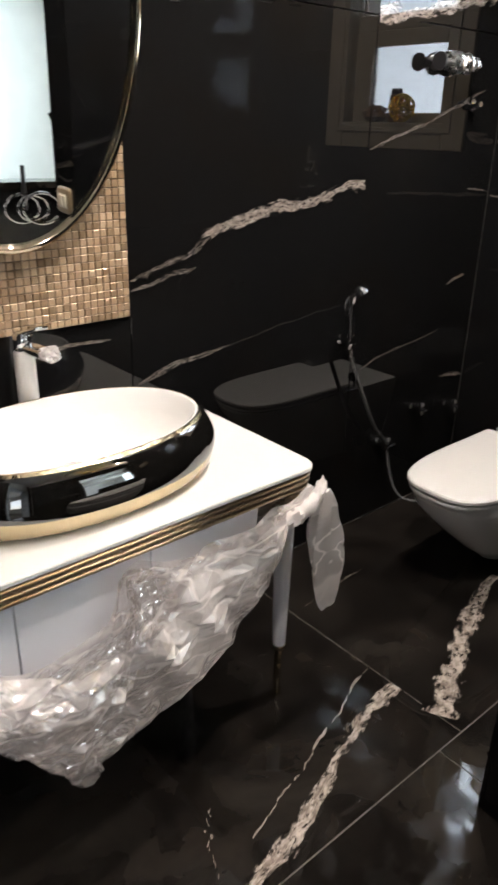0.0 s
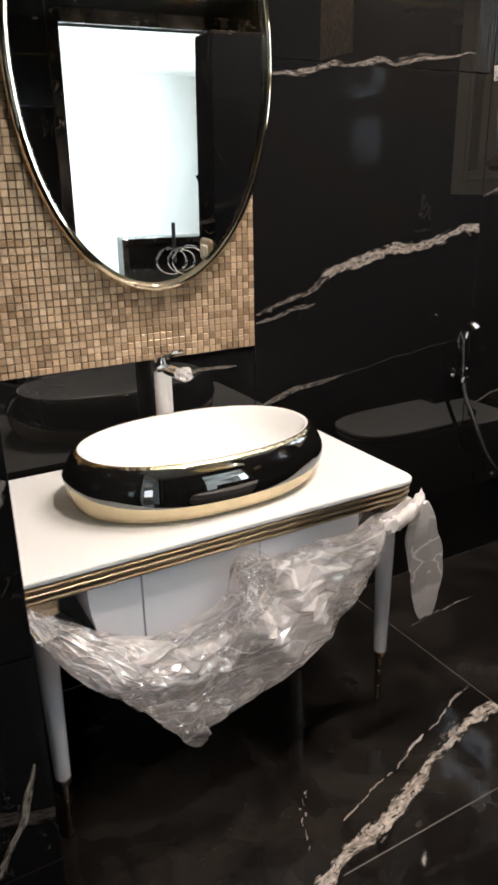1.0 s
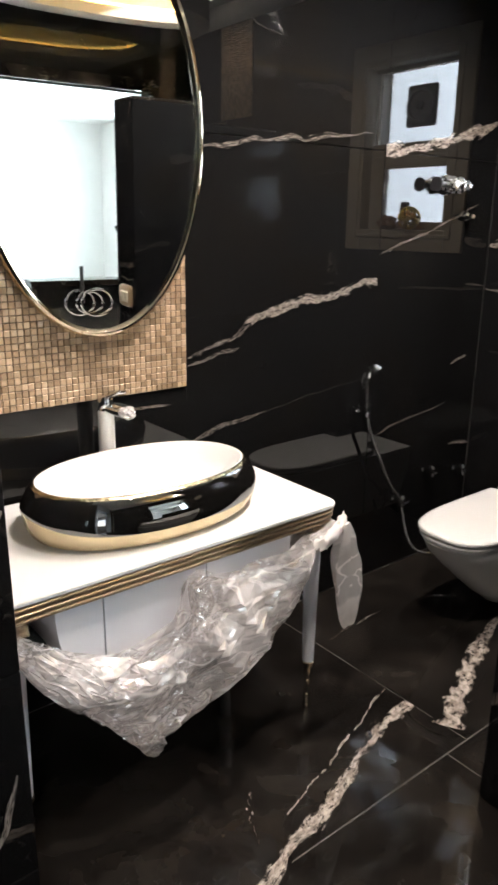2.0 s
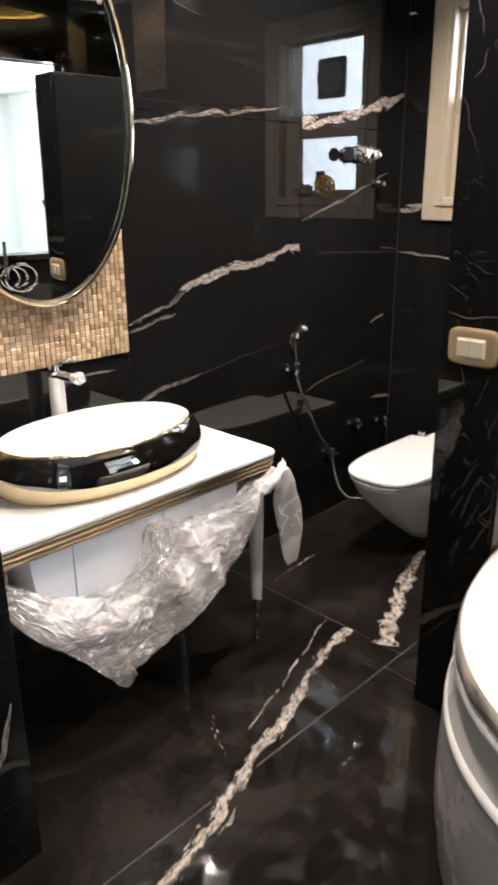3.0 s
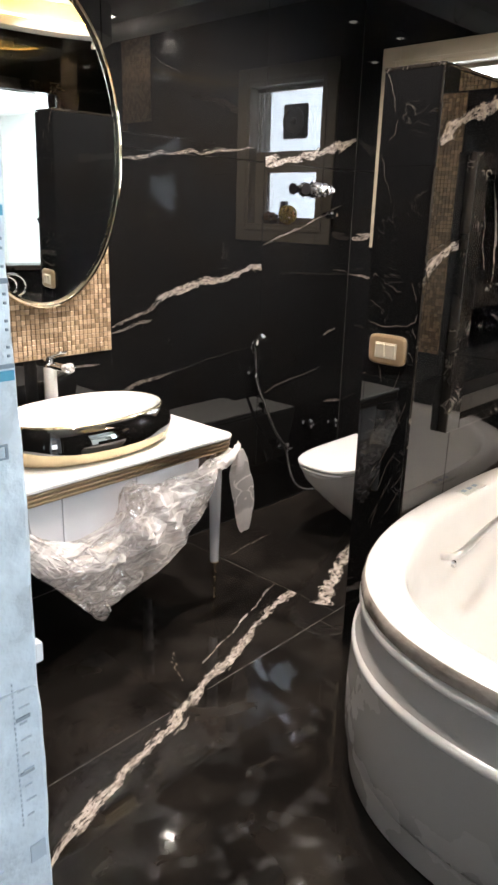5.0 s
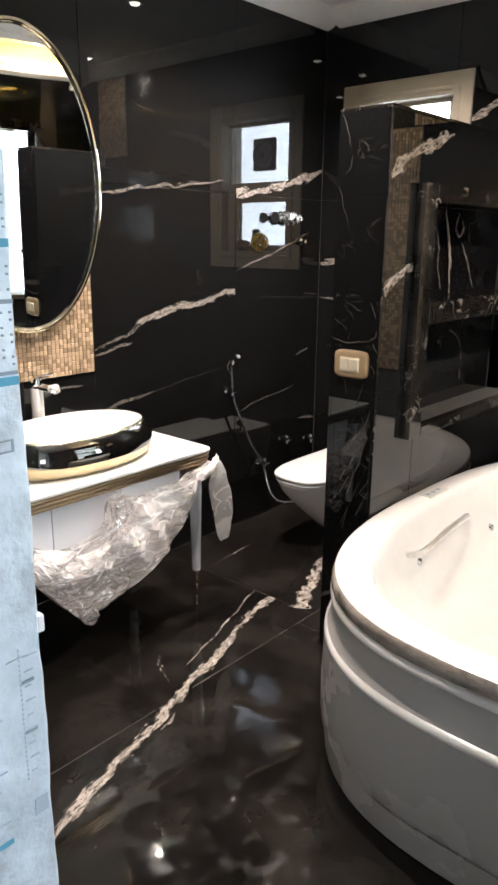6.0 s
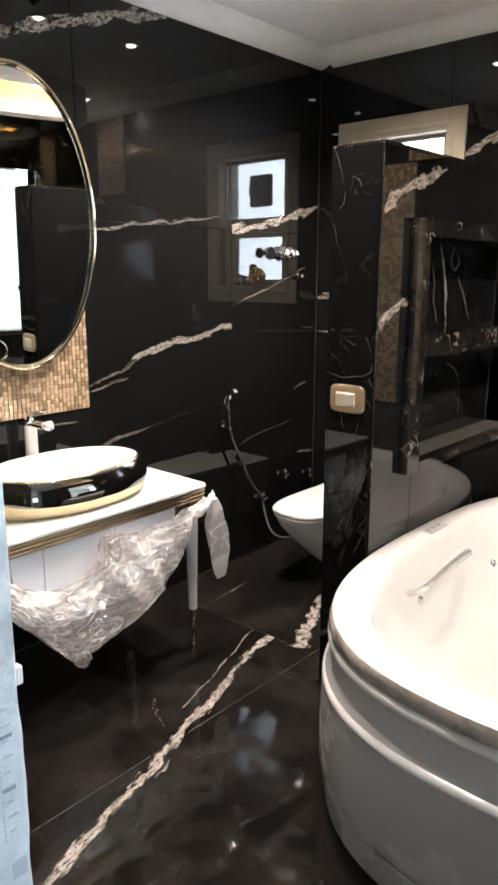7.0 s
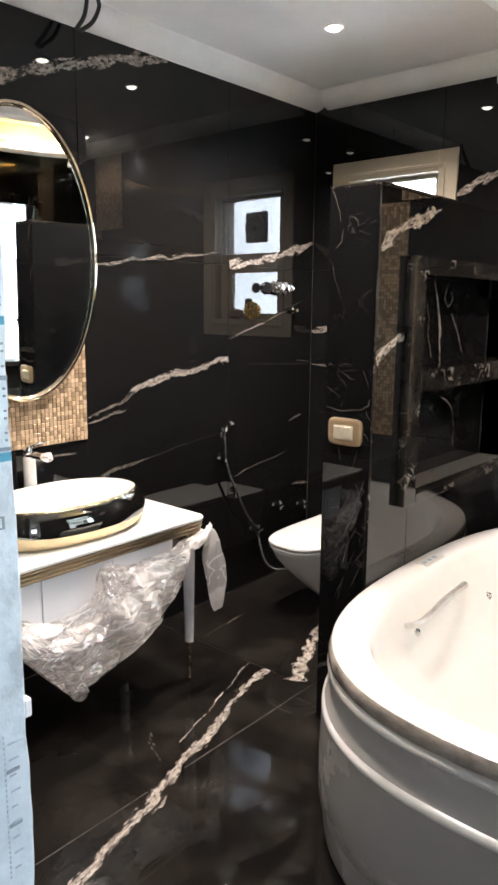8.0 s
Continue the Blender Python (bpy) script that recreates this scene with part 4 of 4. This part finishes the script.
def sheet(y_of, step, levels, seed, rough, under=0.0):
    """A creased sheet between HIGH and LOW: coarse, uneven triangles with flat faces, drawn into folds that fan out from the corner."""
    pick = random.Random(seed)
    bm = bmesh.new()
    rows = []
    cols = list(zip(LOW, HIGH))[::step]
    for i, (lo, hi) in enumerate(cols):
        row = []
        for k in range(levels + 1):
            t = k / levels
            inner = 0 < k < levels and 0 < i < len(cols) - 1
            t += pick.uniform(-0.4, 0.4) / levels if inner else 0
            x, z = hi.x + (lo.x - hi.x) * t, hi.y + (lo.y - hi.y) * t
            x += pick.uniform(-0.007, 0.007) if inner else 0
            p = Vector((x, z, seed))
            lean = x * 0.55 + z * 0.35 if x > 0.8 else z * 1.1 - x * 0.25
            fold = 1 - 2 * abs(noise.noise(Vector((x * 2.4, lean * 12, seed)))) + 0.5 * abs(noise.noise(p * 11))
            y = y_of(x, z, t) - rough * fold - pick.uniform(-0.0042, 0.0042)
            row.append(bm.verts.new((x, y, z + 0.012 * noise.noise(p * 13) * t)))
        if under:
            p = Vector((lo.x, 5, seed))
            for q in (0.35, 0.7, 1.0):
                row.append(bm.verts.new((lo.x + 0.01 * noise.noise(p * 11), y + under * q + pick.uniform(-0.008, 0.008), lo.y + 0.05 * q * q + 0.02 * noise.noise(p * 7 + Vector((q, 0, 0))))))
        rows.append(row)
    for a, b in zip(rows, rows[1:]):
        for k in range(len(a) - 1):
            if pick.random() < 0.5:
                bm.faces.new((a[k], b[k], b[k + 1]))
                bm.faces.new((a[k], b[k + 1], a[k + 1]))
            else:
                bm.faces.new((a[k], b[k], a[k + 1]))
                bm.faces.new((b[k], b[k + 1], a[k + 1]))
    return bm


bulge = lambda x: 0.085 * max(0.0, 1 - ((x - 0.85) / 0.58) ** 2)
part("front_sheet", sheet(lambda x, z, t: 1.118 - bulge(x) * (0.35 + 0.65 * math.sin(math.pi * min(1, t * 0.9 + 0.05))), 2, 17, 2, 0.034, 0.30), PLASTIC, wrap, smooth=False)
part("inner_sheet", sheet(lambda x, z, t: 1.126 - bulge(x) * 0.55 * t, 3, 11, 9, 0.030, 0.22), PLASTIC, wrap)
# knotted tail at the corner
tail = []
for k in range(26):
    t = k / 25
    c = Vector((1.425 + 0.055 * t - 0.01 * t * t, 1.065 + 0.01 * math.sin(3 * t), 0.745 - 0.385 * t))
    w = 0.016 + 0.040 * math.sin(math.pi * min(1, t * 0.95 + 0.02)) ** 0.8
    ring = []
    for j in range(18):
        a = 2 * math.pi * j / 18
        f = 1 + 0.35 * math.sin(3 * a + 4 * t) + 0.25 * noise.noise(Vector((math.cos(a) * 2, math.sin(a) * 2, t * 5)))
        ring.append((c.x + w * f * math.cos(a), c.y + w * 0.35 * f * math.sin(a), c.z + 0.01 * noise.noise(Vector((a, t * 6, 1)))))
    tail.append(ring)
part("tail", loft(tail), PLASTIC_THICK, wrap, "twisted hanging tail of folded film", smooth=True)
knot = []
for k in range(18):
    t = k / 17
    c = Vector((1.30 + 0.14 * t, 1.085 - 0.02 * math.sin(math.pi * t), 0.690 + 0.06 * t))
    ring = []
    for j in range(14):
        a = 2 * math.pi * j / 14
        r = 0.022 * (1 + 0.5 * noise.noise(Vector((math.cos(a) * 3, math.sin(a) * 3, t * 9))))
        ring.append((c.x + 0.4 * r * math.cos(a), c.y + r * math.cos(a), c.z + r * math.sin(a)))
    knot.append(ring)
part("gathered_edge", loft(knot), PLASTIC_THICK, wrap, smooth=True)
drop = []
for k in range(14):
    t = k / 13
    ring = []
    for j in range(14):
        a = 2 * math.pi * j / 14
        r = (0.018 + 0.022 * math.sin(math.pi * t)) * (1 + 0.45 * noise.noise(Vector((math.cos(a) * 2, math.sin(a) * 2, t * 5 + 20))))
        ring.append((0.675 + 0.02 * t + r * math.cos(a), 1.05 + 0.7 * r * math.sin(a), 0.335 - 0.085 * t + 0.008 * noise.noise(Vector((a, t * 4, 9)))))
    drop.append(ring)
part("hanging_fold", loft(drop), PLASTIC, wrap, smooth=True)
lump = bmesh.new()
bmesh.ops.create_icosphere(lump, subdivisions=4, radius=0.05)
for v in lump.verts:
    v.co *= 1 + 0.5 * noise.noise(v.co * 26) + 0.2 * noise.noise(v.co * 70)
    v.co.x, v.co.y, v.co.z = v.co.x * 0.7, v.co.y * 0.6, v.co.z * 1.25
bmesh.ops.translate(lump, verts=lump.verts, vec=(0.875, 1.075, 0.665))
part("bunched_fold", lump, PLASTIC, wrap)

# ---- oval mirror ----
MX, MZ, MA, MB = 0.926, 1.915, 0.358, 0.594
mirror = thing("oval_mirror", (MX, 1.69, MZ), "large oval wall mirror in a slim polished gold frame", "mirror")
TILT_M = Matrix.Translation((MX, 1.69, MZ)) @ Euler((radians(1.2), 0, radians(-3.6))).to_matrix().to_4x4()


def face_ring(a, b, y, count=120):
    return [tuple(TILT_M @ Vector((a * math.cos(t), y, b * math.sin(t)))) for t in (2 * math.pi * k / count for k in range(count))]


part("mirror_glass", loft([face_ring(MA, MB, 0.0), face_ring(MA, MB, 0.012)]), MIRROR, mirror, "clear mirror glass")
part("frame", loft([face_ring(MA + d, MB + d, y) for d, y in ((-0.009, -0.002), (-0.006, -0.010), (0.002, -0.015), (0.010, -0.014), (0.016, -0.008), (0.018, 0.004), (0.016, 0.020), (-0.002, 0.020))], False), CHAMPAGNE, mirror, "slim polished gold frame", smooth=True)
part("back_panel", loft([face_ring(MA - 0.03, MB - 0.03, 0.013), face_ring(MA - 0.03, MB - 0.03, 0.036)]), DARK, mirror)

# ---- toilet corner ----
TY, TX0, TZ = 1.185, 2.095, 0.48
toilet = thing("toilet", (2.7, TY, 0.1), "white wall-hung toilet with its lid closed", "toilet")


def dee(x0, x1, half, z, count=40, n=2.6):
    """A D-shaped ring: rounded towards -x, straight towards the wall."""
    ring = []
    depth = min(0.40, (x1 - x0) * 0.75)
    for k in range(count + 1):
        t = math.pi / 2 + math.pi * k / count
        c, s = math.cos(t), math.sin(t)
        ring.append((x0 + depth - depth * abs(c) ** (2 / n), TY + half * math.copysign(abs(s) ** (2 / n), s), z))
    return ring + [(x1, TY - half, z), (x1, TY + half, z)]


part("bowl", loft([dee(*q) for q in ((TX0 + 0.47, 3.075, 0.095, 0.045), (TX0 + 0.40, 3.076, 0.115, 0.055), (TX0 + 0.31, 3.077, 0.137, 0.125), (TX0 + 0.21, 3.077, 0.156, 0.21), (TX0 + 0.11, 3.077, 0.174, 0.30), (TX0 + 0.035, 3.077, 0.187, 0.375), (TX0 + 0.010, 3.077, 0.192, 0.42), (TX0 + 0.014, 3.077, 0.190, 0.432))]), CERAMIC, toilet, smooth=True)
part("seat", loft([dee(TX0 + d, 2.75, 0.194 - d, z, n=3.0) for d, z in ((0.008, 0.436), (0.003, 0.439), (0.003, 0.449), (0.008, 0.452))]), CERAMIC, toilet, smooth=True)
lid = part("lid", loft([dee(TX0 + d, 2.74, 0.197 - d, z, n=3.1) for d, z in ((0.005, 0.4585), (0.0, 0.461), (0.0, 0.470), (0.005, 0.476), (0.03, 0.480))]), CERAMIC, toilet, "closed white lid", smooth=True)
# dark strips fill the gaps round the seat and stand in for their shade
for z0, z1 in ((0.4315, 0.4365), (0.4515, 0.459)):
    part("rubber_seal", loft([dee(TX0 + 0.014, 2.735, 0.181, z, n=3.0) for z in (z0, z1)]), DARK, toilet, "dark strip standing in for the shaded gap under the lid")
for hy in (TY - 0.155, TY + 0.155):
    part("hinge", lathe([(0.016, 0.432), (0.018, 0.470), (0.022, 0.485), (0.018, 0.502), (0.002, 0.508)], (2.775, hy, 0), 18), CHROME, toilet, "chrome hinge", smooth=True)

spray = thing("bidet_sprayer", (2.20, YM, 1.06), "chrome hand bidet sprayer on a wall hook with a hose", "bidet sprayer")
part("wall_rose", lathe([(0.022, 0.0), (0.022, -0.006), (0.010, -0.012), (0.009, -0.05)], (2.205, YM - 0.001, 0.868), 22, "y"), CHROME, spray, smooth=True)
part("holder", box(2.186, 2.226, 1.680, 1.708, 0.852, 0.886, bevel=0.006), CHROME, spray, smooth=True)
part("spray_head", tube([(2.205, 1.694, 0.85), (2.196, 1.690, 0.93), (2.184, 1.684, 1.01), (2.176, 1.676, 1.045), (2.174, 1.660, 1.070), (2.178, 1.640, 1.072), (2.182, 1.628, 1.060)], lambda t: 0.0125 + 0.008 * t * t, 14), CHROME, spray, smooth=True)
part("trigger", tube([(2.168, 1.690, 1.045), (2.160, 1.694, 1.01), (2.172, 1.692, 0.97)], 0.006, 10), CHROME, spray, smooth=True)
part("collar", lathe([(0.012, 0.835), (0.016, 0.840), (0.016, 0.895), (0.012, 0.900)], (2.205, 1.694, 0), 18), CHROME, spray, smooth=True)
HOSE_STEEL = material("steel_hose", (0.42, 0.42, 0.42), 0.22, 0.9, bump=0.5, bump_scale=260)
part("hose", tube([(2.205, 1.695, 0.85), (2.22, 1.69, 0.78), (2.28, 1.685, 0.66), (2.37, 1.685, 0.50), (2.47, 1.69, 0.39), (2.50, 1.70, 0.365)], 0.0085, 10, 14), HOSE_STEEL, spray, "steel braided hose", smooth=True)


def angle_valve(x, z, hose_to):
    v = thing("angle_valve", (x, YM, z), "small chrome angle valve on the black marble wall", "valve", "angle valves")
    part("rose", lathe([(0.024, 0.0), (0.024, -0.004), (0.012, -0.010), (0.010, -0.055)], (x, YM - 0.001, z), 20, "y"), CHROME, v, smooth=True)
    part("valve_body", lathe([(0.013, -0.03), (0.015, -0.02), (0.015, 0.02), (0.013, 0.03)], (x, YM - 0.05, z), 16), CHROME, v, smooth=True)
    part("handle", box(x - 0.022, x + 0.022, YM - 0.085, YM - 0.064, z - 0.007, z + 0.007, bevel=0.005), CHROME, v, smooth=True)
    if hose_to:
        part("hose", tube(hose_to, 0.007, 10, 12), HOSE_STEEL, v, "steel braided hose", smooth=True)


angle_valve(2.50, 0.365, [(2.502, 1.70, 0.34), (2.495, 1.67, 0.25), (2.495, 1.63, 0.17), (2.53, 1.59, 0.125), (2.61, 1.54, 0.115), (2.72, 1.46, 0.13), (2.80, 1.36, 0.16)])
angle_valve(2.98, 0.43, [])
angle_valve(2.72, 0.475, [])

mixer = thing("shower_mixer", (2.6, YM, 1.83), "chrome wall-mounted shower mixer with cross handle", "mixer")
part("rose", lathe([(0.045, 0.0), (0.045, -0.006), (0.030, -0.014), (0.020, -0.03), (0.020, -0.045)], (2.70, YM - 0.001, 1.832), 28, "y"), CHROME, mixer, smooth=True)
part("mixer_body", lathe([(0.010, -0.065), (0.028, -0.057), (0.039, -0.036), (0.037, -0.016), (0.022, -0.002), (0.016, 0.004), (0.028, 0.012), (0.037, 0.030), (0.034, 0.050), (0.020, 0.064), (0.013, 0.070), (0.021, 0.079), (0.024, 0.094), (0.016, 0.110), (0.002, 0.115)], (2.70, 1.703, 1.832), 26, "x"), CHROME_SOFT, mixer, smooth=True)
part("handle", lathe([(0.030, -0.13), (0.030, -0.122), (0.012, -0.09), (0.010, -0.06)], (2.70, 1.703, 1.832), 20, "x"), DARK, mixer, "dark conical handle", smooth=True)
part("outlet", lathe([(0.022, 0.0), (0.022, -0.02), (0.012, -0.03), (0.010, -0.05)], (2.86, YM - 0.001, 1.70), 18, "y"), CHROME, mixer, smooth=True)

# ---- whirlpool tub ----
TUX, TUY, TA, TB, TN, RIM = 1.910, -0.497, 1.139, 0.833, 2.76, 0.661
tub = thing("bathtub", (TUX, TUY, 0), "large white oval whirlpool bathtub, its stepped skirt coloured darker for shade", "bathtub")


def tub_ring(s, z, n=TN):
    return oval(TUX, TUY, TA + s, TB + s if s < 0 else TB + s * 0.2, z, n, 128)


def basin_wall(s, z, pinch):
    """An inner ring, drawn in at the arm rests on both long sides and eased out at the sloping back rests."""
    ring = []
    for x, y, zz in tub_ring(s, z):
        u = (x - TUX) / TA
        side = math.copysign(1, y - TUY) * pinch * math.exp(-((u - 0.16) / 0.24) ** 2) * min(1.0, abs(y - TUY) / 0.4)
        ring.append((x, y - side, zz))
    return ring


def film_ring(s, z, loose):
    ring = []
    for x, y, zz in tub_ring(s, z):
        w = noise.noise(Vector((x * 7, y * 7, z * 30))) + 0.5 * noise.noise(Vector((x * 23, y * 23, z * 60)))
        d = Vector((x - TUX, y - TUY, 0)).normalized() * loose * w * 0.006
        ring.append((x + d.x, y + d.y, zz + loose * 0.004 * w))
    return ring


part("rim", loft([tub_ring(s, z) for s, z in ((-0.016, 0.600), (-0.005, 0.606), (-0.002, 0.640), (-0.006, 0.653), (-0.020, RIM), (-0.06, RIM + 0.004), (-0.098, RIM + 0.001), (-0.114, RIM - 0.008))] + [basin_wall(s, z, p) for s, z, p in ((-0.124, 0.632, 0.0), (-0.132, 0.60, 0.012), (-0.142, 0.54, 0.040), (-0.156, 0.46, 0.075), (-0.190, 0.38, 0.095), (-0.25, 0.315, 0.085), (-0.34, 0.288, 0.05), (-0.48, 0.278, 0.0))], "end"), ACRYLIC, tub, "white acrylic rim and basin", smooth=True)
EDGE_FILM = material("brownish_edge_film", (0.33, 0.285, 0.25), 0.14, vary=0.45, vary_scale=14, bump=0.6, bump_scale=22)
part("edge_film", loft([film_ring(*q) for q in ((-0.004, 0.607, 0.2), (0.003, 0.611, 1.0), (0.004, 0.622, 1.0), (0.003, 0.636, 1.0), (-0.002, 0.649, 0.6), (-0.007, 0.654, 0.0))], False), EDGE_FILM, tub, "loose protective film over the rim edge", smooth=True)
part("lip", loft([tub_ring(s, z) for s, z in ((-0.03, 0.574), (0.000, 0.576), (0.009, 0.582), (0.010, 0.592), (0.004, 0.602), (-0.008, 0.607), (-0.02, 0.6075))], False), ACRYLIC, tub, smooth=True)
part("upper_panel", loft([tub_ring(s, z) for s, z in ((0.020, 0.474), (0.013, 0.484), (-0.004, 0.525), (-0.013, 0.556), (-0.016, 0.573), (-0.03, 0.5735))], False), ACRYLIC_SHADED, tub, smooth=True)
part("skirt", loft([tub_ring(s, z) for s, z in ((0.014, 0.118), (0.026, 0.127), (0.036, 0.150), (0.043, 0.20), (0.043, 0.30), (0.034, 0.448))], False), ACRYLIC_SHADED, tub, "white curved skirt, coloured darker for shade", smooth=True)
part("ledge", loft([tub_ring(s, z) for s, z in ((0.033, 0.4475), (0.037, 0.454), (0.036, 0.463), (0.030, 0.470), (0.018, 0.4735))], False), ACRYLIC, tub, "white ledge of the skirt", smooth=True)
part("plinth", loft([tub_ring(s, z) for s, z in ((-0.010, 0.0), (0.002, 0.004), (0.012, 0.06), (0.018, 0.114), (0.010, 0.117))], False), ACRYLIC_SHADED, tub, smooth=True)
# grab handle, badge and jets inside
part("grab_handle", tube([(1.54, 0.155, 0.535), (1.55, 0.115, 0.55), (1.62, 0.105, 0.56), (1.80, 0.125, 0.565), (1.98, 0.14, 0.562), (2.04, 0.145, 0.555), (2.05, 0.18, 0.54)], 0.013, 12, 8), SATIN, tub, "satin grab handle", smooth=True)
badge = part("badge_plate", box(1.86, 2.02, 0.235, 0.29, RIM - 0.001, RIM + 0.006, bevel=0.002), material("badge_silver", (0.56, 0.54, 0.50), 0.3, 0.3), tub, "small silver badge plate")
for bx in (1.885, 1.93, 1.975):
    part("mark", box(bx - 0.014, bx + 0.012, 0.255, 0.272, RIM + 0.006, RIM + 0.0075), FILM_INK, badge)
WALL_RING = basin_wall(-0.157, 0.46, 0.075)
for k in (14, 28, 35):
    jx, jy, jz = WALL_RING[k]
    d = Vector((TUX - jx, TUY - jy, 0)).normalized()
    c = Vector((jx, jy, jz))
    bm = lathe([(0.017, -0.012), (0.017, 0.005), (0.012, 0.009), (0.008, 0.008), (0.006, 0.0)], (0, 0, 0), 20)
    bmesh.ops.transform(bm, verts=bm.verts, matrix=Matrix.Translation(c) @ d.to_track_quat("Z", "Y").to_matrix().to_4x4())
    part("jet", bm, CHROME, tub, "round chrome jet", smooth=True)

# ---- small things on the far side ----
coil = thing("shower_hose_coil", (1.92, YS + 0.03, 1.0), "coiled chrome shower hose hanging on the low black wall", "shower hose")
for k, (cx, r) in enumerate(((1.86, 0.11), (1.93, 0.10), (1.98, 0.12))):
    part("loop", tube([(cx + r * math.cos(a), YS + 0.035 + 0.012 * k, 0.96 + r * 0.8 * math.sin(a)) for a in (2 * math.pi * j / 16 for j in range(17))], 0.010, 8, 3), CHROME, coil, smooth=True)
part("rod", tube([(1.88, YS + 0.03, 0.95), (1.88, YS + 0.03, 1.22)], 0.014, 10), DARK, coil, smooth=True)

cables = thing("hanging_cable", (1.28, 1.62, ZC), "black electric cable ends hanging from the ceiling", "cable")
for k, pts in enumerate(([(1.27, 1.64, 3.0), (1.26, 1.63, 2.96), (1.23, 1.61, 2.90), (1.185, 1.60, 2.84)], [(1.31, 1.62, 3.0), (1.31, 1.61, 2.96), (1.27, 1.605, 2.89), (1.20, 1.60, 2.835)])):
    part("wire", tube(pts, 0.009, 8), RUBBER, cables, smooth=True)
wire = thing("lamp_wire", (2.0, 0.12, 2.785), "thin white wire hanging from the ceiling cove", "cable")
part("wire", tube([(2.0, 0.12, 2.79), (2.005, 0.118, 2.70), (1.995, 0.12, 2.62), (2.0, 0.125, 2.57)], 0.005, 8), WHITE_PAINT, wire, smooth=True)
part("connector", box(1.99, 2.012, 0.115, 0.135, 2.545, 2.572, bevel=0.004), WHITE_PAINT, wire)

# ---- mosaic ----
PITCH, MT0, MT1, MX0, MX1 = 0.0211, 1.090, 2.061, 0.304, 1.276


def tile_mesh(name, mat, seed):
    bm = box(-0.0096, 0.0096, -0.006, 0.0, -0.0096, 0.0096, bevel=0.0013, seg=1)
    for v in bm.verts:
        v.co.x += 0.0007 * noise.noise(Vector((v.co.x * 300, v.co.z * 300, seed)))
    me = bpy.data.meshes.new(name)
    bm.to_mesh(me)
    bm.free()
    me.materials.append(mat)
    return me


panel = structure("mosaic_panel", box(MX0 - 0.001, MX1, YM - 0.0055, YM - 0.0005, MT0, MT1), TILE_GROUT, "gold-brown glass mosaic panel behind the mirror")
shared = [tile_mesh("mosaic_tile", TILE, k) for k in range(4)]
rng = random.Random(5)
rest = []
columns = int((MX1 - MX0) / PITCH)
for i in range(columns):
    for j in range(int((MT1 - MT0) / PITCH)):
        x, z = MX1 - PITCH * (i + 0.5), MT0 + PITCH * (j + 0.5)
        turn = Euler((rng.uniform(-0.06, 0.06), rng.uniform(-0.02, 0.02), rng.uniform(-0.07, 0.07)))
        m = Matrix.Translation((x, YM - 0.005 + rng.uniform(-0.0006, 0.0006), z)) @ turn.to_matrix().to_4x4()
        if j < 6:
            ob = new("tile", rng.choice(shared))
            ob.parent, ob.matrix_basis = panel, m
        else:
            rest.append(m)


def joined_tiles(name, parent, places):
    base = tile_mesh("t", TILE_REST, 1)
    verts = np.array([v.co for v in base.vertices])
    polys = [tuple(p.vertices) for p in base.polygons]
    allv, allp = [], []
    for m in places:
        a = np.array(m)
        off = len(allv) * len(verts)
        allv.append(verts @ a[:3, :3].T + a[:3, 3])
        allp += [tuple(off + q for q in p) for p in polys]
    me = bpy.data.meshes.new(name)
    me.from_pydata(np.concatenate(allv).tolist(), [], allp)
    me.materials.append(TILE_REST)
    ob = new(name, me)
    ob.parent = parent
    return tagged(ob, kind="stuff")


joined_tiles("upper_tiles", panel, rest)
def mosaic_strip(name, y0, count, z0, z1):
    strip = structure(name, box(XW - 0.0055, XW - 0.0005, y0, y0 + count * PITCH, z0, z1), TILE_GROUT, "vertical gold-brown glass mosaic strip on the black marble wall")
    places = []
    for i in range(count):
        for j in range(int((z1 - z0) / PITCH)):
            turn = Euler((0, rng.uniform(-0.03, 0.03), -math.pi / 2 + rng.uniform(-0.05, 0.05))).to_matrix().to_4x4()
            places.append(Matrix.Translation((XW - 0.005, y0 + PITCH * (i + 0.5), z0 + PITCH * (j + 0.5))) @ turn)
    joined_tiles("strip_tiles", strip, places)


mosaic_strip("mosaic_strip_upper", -0.465, 16, 2.33, 2.90)
mosaic_strip("mosaic_strip_lower", -0.790, 18, 0.95, 2.326)
